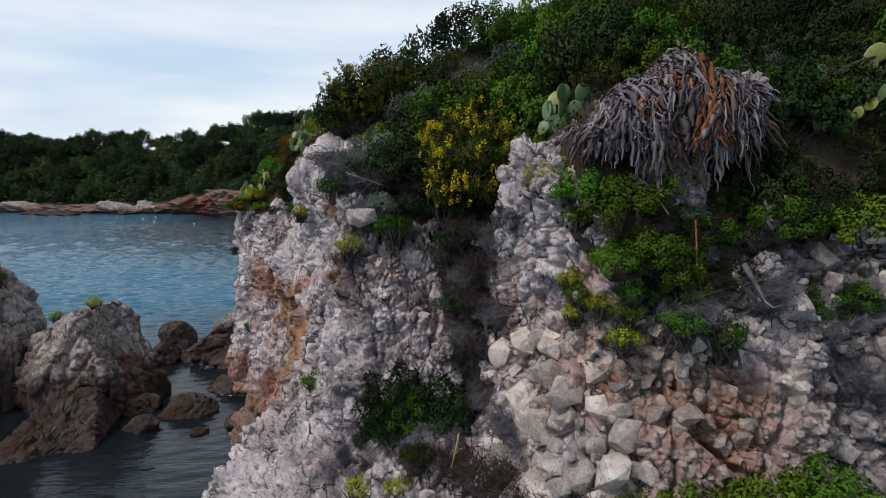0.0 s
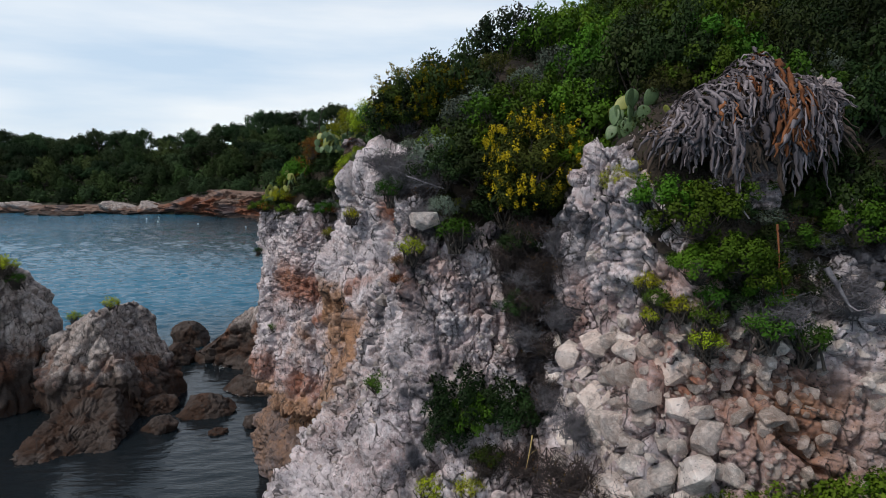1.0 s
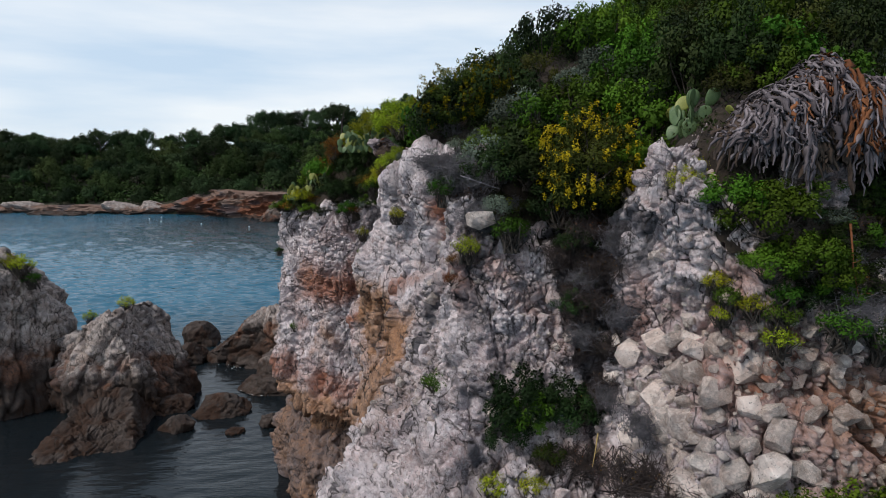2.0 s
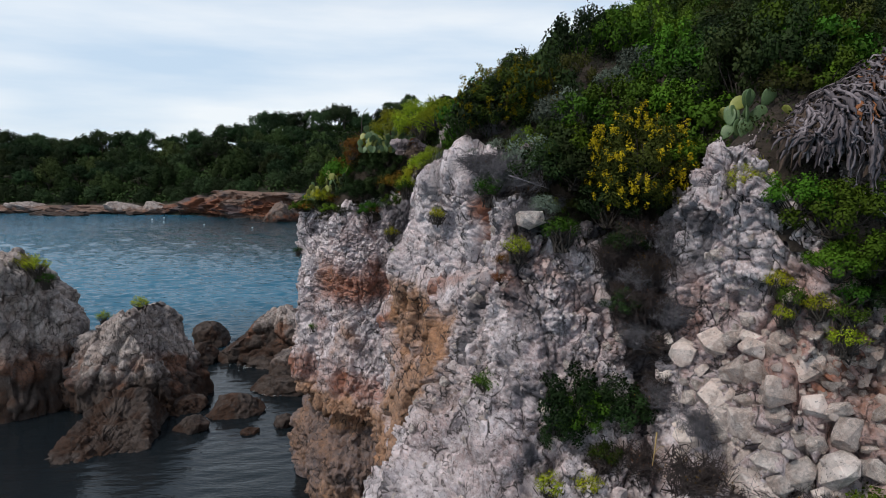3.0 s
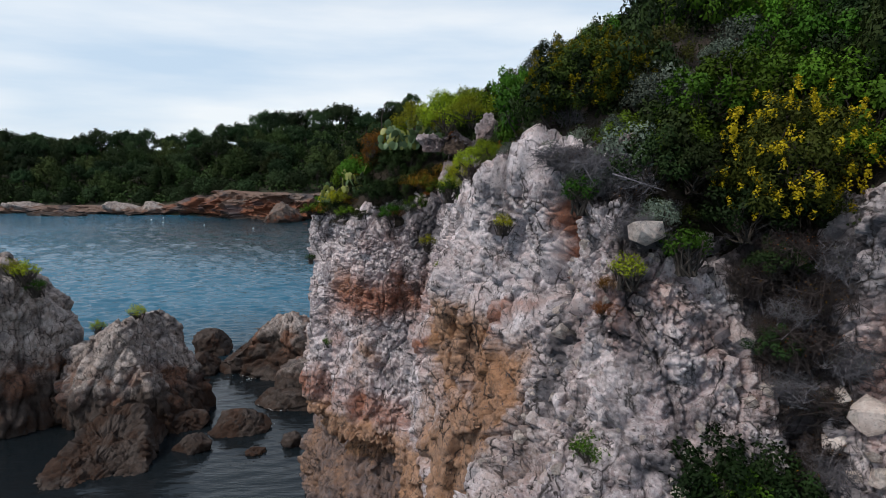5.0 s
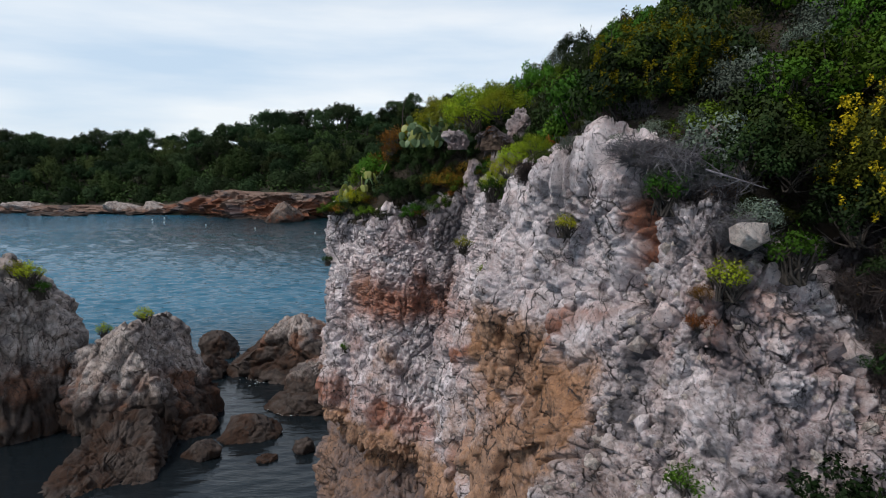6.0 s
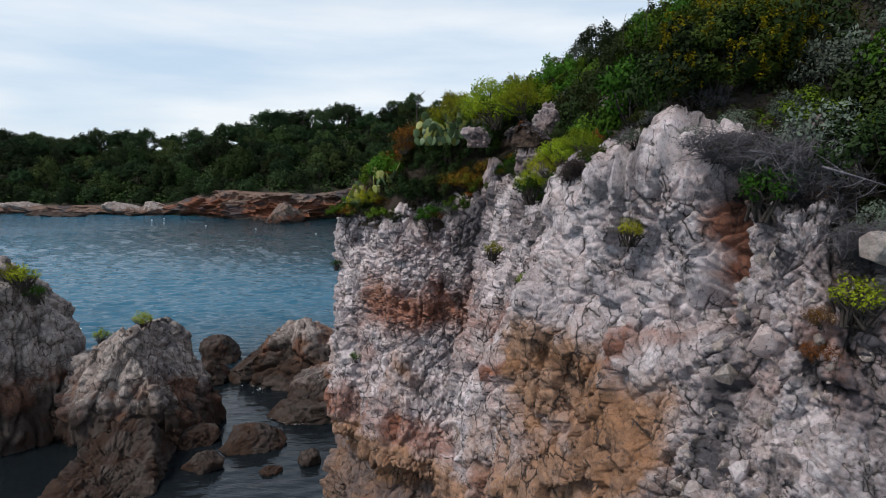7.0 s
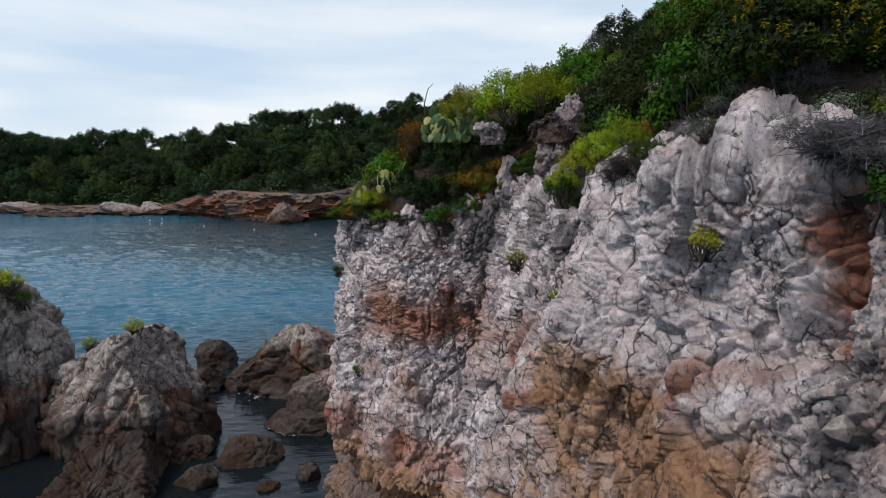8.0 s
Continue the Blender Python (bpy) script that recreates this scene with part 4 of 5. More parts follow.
def shrub(name, label, seed, size, leaf, count, llen, lwid, spread=0.068, clumps=34, flowers=0, flower_mat=None, bare=0, category="shrub", twig=None, low=-0.1):
    """A bush: forked stems, a crown of leaf clumps with gaps, flower tufts where it blooms."""
    rng = np.random.default_rng(seed)
    top = thing(name, label, category)
    cen = dome_points(rng, clumps, *size, low=low)
    paths = []
    for c in cen[:: max(1, clumps // (14 + bare))]:
        b = np.array([rng.normal(0, 0.06), rng.normal(0, 0.06), -0.25])
        wig = 0.16 if bare else 0.06
        one, two = 0.65 * b + 0.35 * c + rng.normal(0, wig, 3), 0.3 * b + 0.7 * c + rng.normal(0, wig, 3)
        thick = 0.5 if bare else 1.0
        paths.append([(b, 0.018 * thick), (one, 0.013 * thick), (two, 0.009 * thick), (c, 0.004 * thick)])
        for _ in range(3 if bare else 0):
            paths.append([(two, 0.006), (0.5 * (two + c) + rng.normal(0, 0.1, 3), 0.005), (c + rng.normal(0, 0.14, 3), 0.002)])
    v, f = tubes(paths, 4)
    part("stem", mesh_of("stem", v, f, twig or BARK), top)
    if count:
        v, f, n = leaf_cloud(rng, cen, spread, count, llen, lwid, core=(0, 0, 0))
        part("foliage", mesh_of("foliage", v, f, leaf, normals=n), top)
    if flowers:
        heads = dome_points(rng, flowers, size[0] * 1.12, size[1] * 1.12, size[2] * 1.12, 0.97, low)
        v, f, n = leaf_cloud(rng, heads, np.array([0.020, 0.020, 0.038]), flowers * 26, 0.034, 0.012, 0.6)
        part("blossom", mesh_of("blossom", v, f, flower_mat, normals=n), top, "tufts of small yellow flowers")
    return top


def ground_at(x, y):
    return float(hill_z(np.array([x]), np.array([y]))[0])


SHRUBS = {
    "mid": shrub("lentisk_shrub", "rounded mid-green lentisk shrub with small glossy leaves", 21, (0.64, 0.64, 0.58), LEAF_MID, 2600, 0.062, 0.021, 0.085, 26),
    "mid2": shrub("green_shrub", "spreading fresh green maquis shrub with dense leaves", 22, (0.8, 0.7, 0.52), LEAF_FRESH, 2800, 0.062, 0.021, 0.095, 26),
    "dark": shrub("evergreen_shrub", "dark green evergreen shrub with dense small leaves", 23, (0.7, 0.7, 0.6), LEAF_DARK, 3000, 0.055, 0.019, 0.09, 28),
    "olive": shrub("olive_shrub", "olive green scrubby shrub with thin leaves", 24, (0.6, 0.6, 0.5), LEAF_OLIVE, 2000, 0.06, 0.012),
    "silver": shrub("silver_shrub", "silver-grey felted shrub with pale leaves", 25, (0.55, 0.5, 0.45), LEAF_SILVER, 1900, 0.05, 0.015, 0.08, 50),
    "bright": shrub("spurge_bush", "bright yellow-green rounded spurge bush", 26, (0.75, 0.7, 0.6), LEAF_BRIGHT, 3600, 0.048, 0.013, 0.08, 90),
    "rust": shrub("dry_bush", "orange-brown drying low bush", 27, (0.45, 0.45, 0.3), LEAF_RUST, 1300, 0.05, 0.012, 0.09, 40),
    "dry": shrub("dead_bush", "leafless tangle of grey dry twigs", 28, (0.5, 0.5, 0.35), LEAF_OLIVE, 160, 0.03, 0.008, 0.1, 90, bare=70, twig=TWIG),
    "brown": shrub("dead_bush", "leafless tangle of brown dry twigs", 29, (0.5, 0.5, 0.35), LEAF_RUST, 120, 0.03, 0.008, 0.1, 90, bare=70, twig=TWIG_BROWN),
    "tuft": shrub("plant_tuft", "small bright green cushion plant on bare rock", 30, (0.22, 0.22, 0.16), LEAF_BRIGHT, 700, 0.04, 0.009, 0.05, 24, category="plant"),
    "tuft2": shrub("plant_tuft", "small green cushion plant rooted in the rock", 31, (0.24, 0.22, 0.17), LEAF_MID, 800, 0.04, 0.010, 0.05, 24, category="plant"),
    "gorse": shrub("flowering_bush", "dense dark green bush covered in yellow flowers", 32, (0.68, 0.66, 0.8), LEAF_GORSE, 9000, 0.055, 0.013, 0.085, 110, 190, FLOWER, category="bush", low=-0.75),
}
for key, ob in SHRUBS.items():
    px, py = 9.0 + 0.9 * list(SHRUBS).index(key), 19.0
    ob.location = (px, py, ground_at(px, py))
PLACED = []


def put(kind, x, y, z=None, scale=1.0, turn=None, squash=1.0, group="", rng=random.Random(4), lift=0.0):
    if z is None:
        z = ground_at(x, y)
    ob = copy_thing(SHRUBS[kind], pose(x, y, z + lift, 0, 0, rng.uniform(0, 360) if turn is None else turn))
    ob.scale = (scale, scale, scale * squash)
    if group:
        ob["group"] = group
    PLACED.append((x, y))
    return ob


CLEAR = ((1.7, 8.0, 0.75), (2.75, 7.1, 0.9), (0.4, 8.7, 0.8), (-1.1, 10.9, 0.6), (-4.8, 22.6, 1.2), (-6.5, 22.8, 1.0), (-3.3, 21.6, 0.9), (-1.6, 14.2, 0.7), (-2.3, 18.4, 0.6), (4.9, 7.7, 0.45), (-3.0, 16.2, 0.8), (-4.1, 18.0, 0.5))


def scatter_maquis():
    rng = random.Random(11)
    tries = 0
    spots = []
    while len(spots) < 430 and tries < 30000:
        tries += 1
        x, y = rng.uniform(-7, 9), rng.uniform(6.5, 28)
        if y > 19 and rng.random() < 0.4:
            continue
        d = float(inland(np.array([x]), np.array([y]))[0][0])
        if d < 0.55 or d > 11 or x > 0.8 * y + 1:
            continue
        gap = 0.58 + 0.03 * d
        if any((x - a) ** 2 + (y - b) ** 2 < gap * gap for a, b in spots):
            continue
        if any((x - a) ** 2 + (y - c) ** 2 < r * r for a, c, r in CLEAR):
            continue
        spots.append((x, y))
        n = noise.noise(Vector((x * 0.45, y * 0.45, 3.0)))
        r = rng.random()
        if x < 0.3 and y < 15.5:
            kind = ("dark", "silver", "dark", "olive", "mid")[int(r * 5)]
        elif x > 0.42 * y:
            kind = "dark" if r < 0.6 else "olive" if r < 0.72 else "mid" if r < 0.9 else "mid2"
        elif n > 0.1 or x > 0.15 * y:
            kind = "dark" if r < 0.42 else "mid" if r < 0.72 else "mid2" if r < 0.86 else "silver" if r < 0.93 else "olive"
        elif n < -0.25:
            kind = "olive" if r < 0.45 else ("silver" if r < 0.6 else "mid2")
        else:
            kind = ("mid", "mid2", "mid", "dark", "dark", "olive", "silver", "mid2")[int(r * 8)]
        put(kind, x, y, None, rng.uniform(0.8, 1.25), None, rng.uniform(0.95, 1.35), "maquis shrubs on the slope", rng)


scatter_maquis()


def undergrowth():
    """The low cover between the shrubs."""
    rng = np.random.default_rng(77)
    x, y = rng.uniform(-7.5, 9, 9000), rng.uniform(6.4, 28, 9000)
    d, _ = inland(x, y)
    keep = (d > 0.15) & (d < 11) & (x < 0.8 * y + 1)
    x, y = x[keep], y[keep]
    cen = np.stack([x, y, hill_z(x, y) + 0.1], 1)
    v, f, n = leaf_cloud(rng, cen, np.array([0.13, 0.13, 0.08]), 130000, 0.05, 0.017, 0.5)
    tagged(new("undergrowth", mesh_of("undergrowth", v, f, LEAF_DARK, normals=n)), "low dark green undergrowth between the shrubs", "undergrowth", kind="stuff")


undergrowth()


def crest_plants():
    """The plants that stand out along the crest, in the gully and on the ledges."""
    for x, y, z, s, q in ((0.42, 8.95, 13.05, 1.0, 1.0), (-1.45, 11.3, 14.3, 1.0, 0.8), (-0.85, 11.6, 14.5, 0.8, 0.8)):
        put("gorse", x, y, z, s, None, q)
    for x, y, z, s in ((-1.1, 10.5, 13.5, 0.5), (-0.95, 9.2, 12.4, 0.5), (-1.3, 10.0, 13.1, 0.5)):
        put("silver", x, y, z, s)
    for x, y, z, s in ((-3.35, 21.5, 14.45, 1.5), (-4.35, 22.7, 14.4, 1.3), (-2.6, 20.9, 14.6, 1.35), (-5.0, 23.4, 14.0, 0.9), (-7.4, 23.1, 11.9, 0.6), (-7.0, 22.9, 11.95, 0.5), (-2.8, 19.5, 14.6, 0.7), (1.35, 7.5, 12.85, 0.5), (-2.95, 13.7, 13.1, 0.5), (-3.15, 13.9, 12.9, 0.45), (-3.35, 14.1, 12.65, 0.4), (-2.75, 13.2, 13.25, 0.45)):
        put("bright", x, y, z, s)
    for x, y, z, s in ((-4.95, 22.1, 12.2, 0.95), (-5.4, 22.1, 12.0, 0.9), (-5.9, 22.2, 12.1, 0.9), (-4.5, 22.3, 12.5, 0.9), (-5.2, 22.5, 12.9, 0.9), (-6.2, 22.9, 12.3, 0.8), (-4.6, 22.7, 13.2, 0.9), (-3.6, 22.6, 13.4, 0.9), (0.0, 9.05, 12.35, 0.8), (0.85, 9.1, 12.4, 0.8), (0.45, 9.2, 12.5, 0.9), (0.2, 8.7, 11.9, 0.5), (0.15, 8.5, 11.0, 0.45), (0.7, 8.4, 10.4, 0.4), (-0.65, 8.0, 9.6, 0.9), (-0.2, 8.1, 9.6, 0.8), (-0.9, 9.6, 12.9, 0.8), (-0.4, 9.6, 12.9, 0.8), (4.6, 7.2, 12.4, 0.8), (-2.9, 22.0, 13.9, 0.9), (-2.2, 18.0, 13.4, 0.7)):
        put("dark", x, y, z, s)
    for x, y, z, s in ((-3.7, 21.9, 12.4, 1.1), (-4.1, 22.0, 12.5, 1.1), (-3.4, 22.2, 12.9, 0.9), (-4.5, 22.1, 12.5, 1.0), (-2.5, 19.9, 13.4, 0.8), (-6.0, 23.3, 13.6, 0.7), (-5.9, 23.8, 13.9, 1.2), (-5.4, 23.6, 14.1, 1.0), (-6.3, 24.0, 13.2, 1.2), (-6.6, 23.6, 12.6, 0.9), (-1.62, 8.95, 11.35, 0.35), (-1.6, 8.98, 11.65, 0.3), (-2.2, 13.4, 13.4, 0.6)):
        put("rust", x, y, z, s)
    for x, y, z, s in ((-1.5, 10.9, 13.35, 0.5), (0.6, 11.2, 14.6, 0.6)):
        put("silver", x, y, z, s)
    for x, y, z, s in ((-2.0, 10.3, 13.15, 0.7), (-1.7, 10.0, 13.0, 0.7), (-1.5, 10.3, 13.15, 0.7), (-1.3, 9.7, 12.8, 0.6)):
        put("dry", x, y, z, s, None, 0.6)
    for x, y, z, s in ((1.95, 6.7, 12.45, 0.75), (2.25, 6.45, 12.0, 0.6), (1.65, 6.95, 12.6, 0.6), (2.45, 6.6, 11.9, 0.6), (2.75, 5.55, 9.3, 0.8), (2.1, 5.7, 9.3, 0.7), (3.9, 6.9, 12.3, 0.6), (5.0, 7.0, 12.2, 0.8), (3.3, 5.5, 9.5, 0.8), (3.9, 5.5, 9.6, 0.8), (-0.4, 10.2, 13.3, 0.8), (-0.95, 10.5, 13.4, 0.6), (1.15, 8.9, 13.1, 0.6), (1.35, 8.5, 13.2, 0.5), (1.9, 6.5, 11.9, 0.5)):
        put("mid2", x, y, z, s)
    for x, y, z, s in ((0.6, 8.4, 11.6, 0.7), (0.5, 8.35, 11.1, 0.7), (0.6, 8.3, 10.5, 0.7), (0.3, 8.6, 12.1, 0.6), (0.7, 8.2, 10.0, 0.6), (0.2, 8.6, 11.2, 0.6), (0.55, 8.7, 11.5, 0.8), (0.4, 8.7, 10.8, 0.8), (0.65, 8.9, 12.0, 0.8), (0.1, 8.9, 11.7, 0.7), (0.55, 6.7, 9.25, 0.9), (1.1, 6.4, 9.2, 0.8), (0.1, 8.5, 10.3, 0.6), (1.6, 6.1, 9.2, 0.8)):
        put("brown", x, y, z, s)
    for x, y, z, s in ((-1.55, 9.75, 12.95, 0.7), (-1.2, 9.6, 12.75, 0.6), (1.0, 7.6, 12.85, 0.5), (0.75, 8.3, 12.0, 0.6), (0.35, 8.5, 11.4, 0.6), (0.75, 8.1, 11.0, 0.6), (0.3, 8.4, 10.6, 0.6), (0.6, 8.0, 9.8, 0.6), (2.7, 6.25, 11.45, 0.6), (3.6, 6.45, 11.6, 0.6), (4.2, 6.5, 11.2, 0.7), (4.5, 6.4, 10.7, 0.6), (0.75, 7.1, 9.8, 0.5)):
        put("dry", x, y, z, s)
    for x, y, z, s in ((-1.4, 8.85, 11.85, 0.9), (-1.95, 8.35, 9.15, 0.8), (-1.1, 7.35, 8.85, 0.9), (-2.62, 11.0, 12.2, 0.7), (-0.6, 7.3, 8.9, 0.8), (-3.55, 13.2, 11.2, 0.6), (-2.5, 10.6, 9.3, 0.6), (-3.85, 15.3, 11.4, 0.8), (1.75, 6.55, 11.5, 0.7), (1.5, 6.95, 11.7, 0.7)):
        put("tuft", x, y, z, s)
    for x, y, z, s in ((-0.75, 8.85, 12.1, 1.2), (-1.85, 8.45, 9.85, 1.0), (-1.75, 9.7, 12.7, 1.1), (-2.6, 12.4, 13.0, 1.0), (-3.4, 13.9, 12.6, 1.0), (-0.35, 7.5, 9.2, 0.9), (3.0, 6.2, 11.2, 1.1), (2.5, 6.1, 11.35, 1.0), (-8.3, 23.6, 9.8, 0.8), (-7.6, 22.8, 6.9, 0.8)):
        put("tuft2", x, y, z, s)


crest_plants()
for x, y, z, s, kind in ((-23.9, 31.0, 8.0, 2.6, "tuft"), (-24.6, 31.2, 8.1, 2.4, "tuft"), (-23.6, 31.2, 7.2, 2.0, "tuft2"), (-19.4, 32.6, 5.6, 2.0, "tuft"), (-20.9, 31.6, 5.1, 1.6, "tuft"), (-25.6, 30.6, 7.8, 2.2, "tuft")):
    put(kind, x, y, z, s)
for x, y, s, kind in ((2.55, 8.15, 0.8, "mid"), (3.0, 8.1, 0.8, "mid2"), (2.3, 8.5, 0.8, "dark"), (2.8, 8.6, 0.9, "mid"), (3.3, 8.3, 0.8, "olive")):
    put(kind, x, y, None, s)
put("olive", 2.1, 8.2, None, 0.7)
for x, y, z, s, kind in ((-0.1, 10.2, 13.7, 0.9, "mid"), (0.5, 10.3, 14.0, 1.0, "mid2"), (0.95, 9.9, 13.9, 0.9, "mid"), (-0.6, 10.6, 13.9, 0.8, "silver"), (1.3, 9.6, 13.9, 0.9, "mid2"), (-0.5, 8.0, 9.5, 0.7, "mid"), (0.1, 8.05, 9.5, 0.7, "dark"), (-0.9, 7.9, 9.3, 0.6, "dark"), (0.35, 8.2, 9.7, 0.6, "brown"), (-0.3, 7.6, 9.1, 0.6, "brown"), (0.1, 7.5, 9.1, 0.6, "brown")):
    put(kind, x, y, z, s)
for x, y, z, s, kind in ((2.05, 6.45, 11.6, 0.9, "tuft2"), (2.0, 6.4, 11.4, 0.8, "tuft2"), (1.98, 6.35, 11.15, 0.8, "tuft"), (1.55, 6.7, 11.55, 0.7, "tuft2"), (1.5, 6.75, 11.35, 0.6, "tuft"), (2.45, 6.45, 11.85, 0.5, "mid2"), (2.6, 6.4, 11.65, 0.4, "mid2")):
    put(kind, x, y, z, s)
put("mid", 3.6, 7.7, None, 0.8)
for x, y, s, kind in ((1.7, 16.6, 1.4, "mid"), (1.2, 15.6, 1.3, "mid2"), (0.6, 14.9, 1.2, "mid"), (2.2, 17.2, 1.4, "dark"), (1.9, 15.2, 1.3, "mid2"), (2.6, 16.2, 1.4, "mid")):
    put(kind, x, y, None, s, None, 1.2)


def rough_bank():
    """Dry tangles, grey herbs and small shrubs on the steep bank under the agave."""
    rng = random.Random(31)
    for _ in range(90):
        x = rng.uniform(2.3, 6.0)
        y = 6.5 + 0.06 * (x - 2.3) + rng.uniform(0.05, 0.75)
        put(rng.choice(("dry", "dry", "silver", "olive", "dark", "dark", "brown", "tuft2", "mid")), x, y, None, rng.uniform(0.35, 0.6), None, 0.8, "", rng)


rough_bank()


def bank_bushes():
    """Grey-green and dark bushes that close the slope beside the agave."""
    rng = random.Random(33)
    for _ in range(26):
        x, y = rng.uniform(3.7, 6.2), rng.uniform(7.3, 8.9)
        if abs(x - 5.1) < 0.35 and y < 8.1:
            continue
        put(rng.choice(("silver", "silver", "dark", "olive", "mid")), x, y, None, rng.uniform(0.6, 0.9), None, 1.0, "", rng)


bank_bushes()


def crest_fringe():
    """Small plants that break the line where the soil ends above the rock."""
    rng = random.Random(57)
    for _ in range(120):
        s = rng.uniform(6.8, 21.4)
        p, out = coast(np.array([s]))
        d = rng.uniform(-0.1, 0.75)
        x, y = p[0, 0] - out[0, 0] * d, p[0, 1] - out[0, 1] * d
        kinds = ("dark", "mid", "olive", "rust", "mid2", "dark", "silver") if s > 13.5 else ("tuft2", "silver", "dry", "olive", "tuft", "brown", "dry")
        put(rng.choice(kinds), x, y, max(ground_at(x, y), p[0, 2] - 0.1) - 0.02, rng.uniform(0.35, 0.6) * (1.25 if s > 13.5 else 1.0), None, 0.85, "small plants along the crest", rng)


crest_fringe()


# ---- prickly pears ----
def pad_mesh(seed, material):
    """One flat oval cactus joint, thick in the middle, narrow at its foot."""
    n, m = 20, 9
    verts = []
    rng = random.Random(seed)
    bend = rng.uniform(-0.12, 0.12)
    for i in range(n):
        a = 2 * math.pi * i / n
        for j in range(m):
            b = math.pi * j / (m - 1)
            x, y, z = math.sin(b) * math.cos(a), math.sin(b) * math.sin(a), -math.cos(b)
            w = 0.36 * (1.0 + 0.28 * z - 0.25 * (z < -0.5) * (-z - 0.5))
            verts.append((x * w, y * 0.065 + bend * (z + 0.2) ** 2 * 0.3, 0.5 + 0.5 * z))
    return mesh_of("pad", np.array(verts), grid_faces(n, m, True), material)


PADS = [pad_mesh(1, PAD), pad_mesh(2, PAD), pad_mesh(3, PAD_YELLOW)]


def prickly_pear(at, seed, chains, size, label, yellow=0.2):
    rng = random.Random(seed)
    top = thing("prickly_pear", label, "cactus", "prickly pear cacti", at=at)
    for _ in range(chains):
        m = pose(rng.uniform(-1.5, 1.5) * size * (chains / 10) ** 0.5, rng.uniform(-0.6, 0.6) * size, -0.05, rng.uniform(-18, 18), rng.uniform(-28, 28), rng.uniform(-45, 45))
        for level in range(rng.choice((2, 3, 3, 4))):
            s = size * rng.uniform(0.8, 1.15)
            ob = part("pad", PADS[2] if rng.random() < yellow else PADS[rng.randint(0, 1)], top)
            ob.matrix_local = m @ Matrix.Diagonal((s, s, s, 1))
            m = m @ pose(0, 0, s * 0.93, rng.uniform(-22, 22), rng.choice((-1, 1)) * rng.uniform(12, 55), rng.uniform(-50, 50))
    return top


prickly_pear((1.7, 8.15, 13.5), 3, 13, 0.25, "grey-green prickly pear growing out of the scrub", 0.06)
prickly_pear((5.0, 8.0, 13.5), 5, 8, 0.24, "grey-green prickly pear on the steep bank")


def leaning_pear():
    """A long woody arm that leans out over the bank, with a few hanging joints at its end."""
    top = thing("prickly_pear", "leaning prickly pear with woody ochre arm and drooping pads", "cactus", "prickly pear cacti", at=(4.74, 8.0, 13.9))
    v, f = tubes([[((0, 0, -0.15), 0.034), ((0.09, 0, 0.15), 0.03), ((0.36, 0, 0.34), 0.024), ((0.62, 0, 0.47), 0.026), ((0.85, 0, 0.54), 0.02)]], 8)
    part("arm", mesh_of("arm", v, f, BARK), top, "woody brown arm")
    for x, z, turn, s, k in ((0.72, 0.5, 62, 0.34, 2), (0.66, 0.47, 95, 0.26, 2), (0.93, 0.42, 172, 0.27, 0), (0.2, 0.22, -20, 0.24, 0), (0.1, 0.1, 35, 0.26, 1), (0.3, 0.05, 60, 0.24, 0)):
        ob = part("pad", PADS[k], top)
        ob.matrix_local = pose(x, 0.03 * k, z, 8, turn, 0) @ Matrix.Diagonal((s, s, s, 1))


leaning_pear()
prickly_pear((-4.9, 22.5, 13.7), 7, 18, 0.31, "large pale green prickly pear clump on the headland")
prickly_pear((-4.3, 22.3, 13.9), 8, 10, 0.32, "upright pale green prickly pear beside the spurge")
prickly_pear((-6.5, 22.8, 12.25), 9, 7, 0.28, "yellow-green prickly pear hanging at the cliff edge", 0.6)
prickly_pear((-7.4, 23.0, 11.9), 10, 8, 0.24, "yellow-green prickly pear on the outer corner", 0.8)


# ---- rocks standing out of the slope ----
# drawn in the darkened shaded_limestone copy unless given another material
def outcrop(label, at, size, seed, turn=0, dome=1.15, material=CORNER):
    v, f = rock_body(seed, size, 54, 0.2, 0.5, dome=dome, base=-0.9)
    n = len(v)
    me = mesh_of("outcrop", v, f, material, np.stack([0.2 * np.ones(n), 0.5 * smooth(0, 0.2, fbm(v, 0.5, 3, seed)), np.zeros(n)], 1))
    ob = new("outcrop", me)
    ob.matrix_world = pose(*at, 0, 0, turn)
    return tagged(ob, label, "rock", "outcrops on the slope")


outcrop("pale grey limestone outcrop above the notch", (-2.3, 18.7, 14.0), (0.3, 0.3, 0.5), 61)
outcrop("low grey rock ledge among the spurge", (-3.85, 20.6, 13.8), (0.36, 0.25, 0.3), 62)
outcrop("slim purple-grey rock pinnacle beside the notch", (-3.2, 21.5, 12.3), (0.5, 0.45, 1.1), 63, 0, 1.4)
outcrop("broken grey rocks on the crest", (-2.6, 18.9, 13.2), (0.4, 0.35, 0.6), 64, 40)
white = new("boulder", STONES[3])
white.matrix_world = pose(-1.2, 8.88, 12.3, 20, 10, 40) @ Matrix.Diagonal((0.24, 0.2, 0.23, 1))
tagged(white, "angular white boulder lodged on the cliff edge", "rock")
outcrop("white weathered stone poking out of the slope", (-1.1, 10.1, 13.2), (0.14, 0.13, 0.24), 66)
outcrop("grey stone on the slope below the cactus", (4.0, 7.1, 12.45), (0.25, 0.2, 0.18), 67)


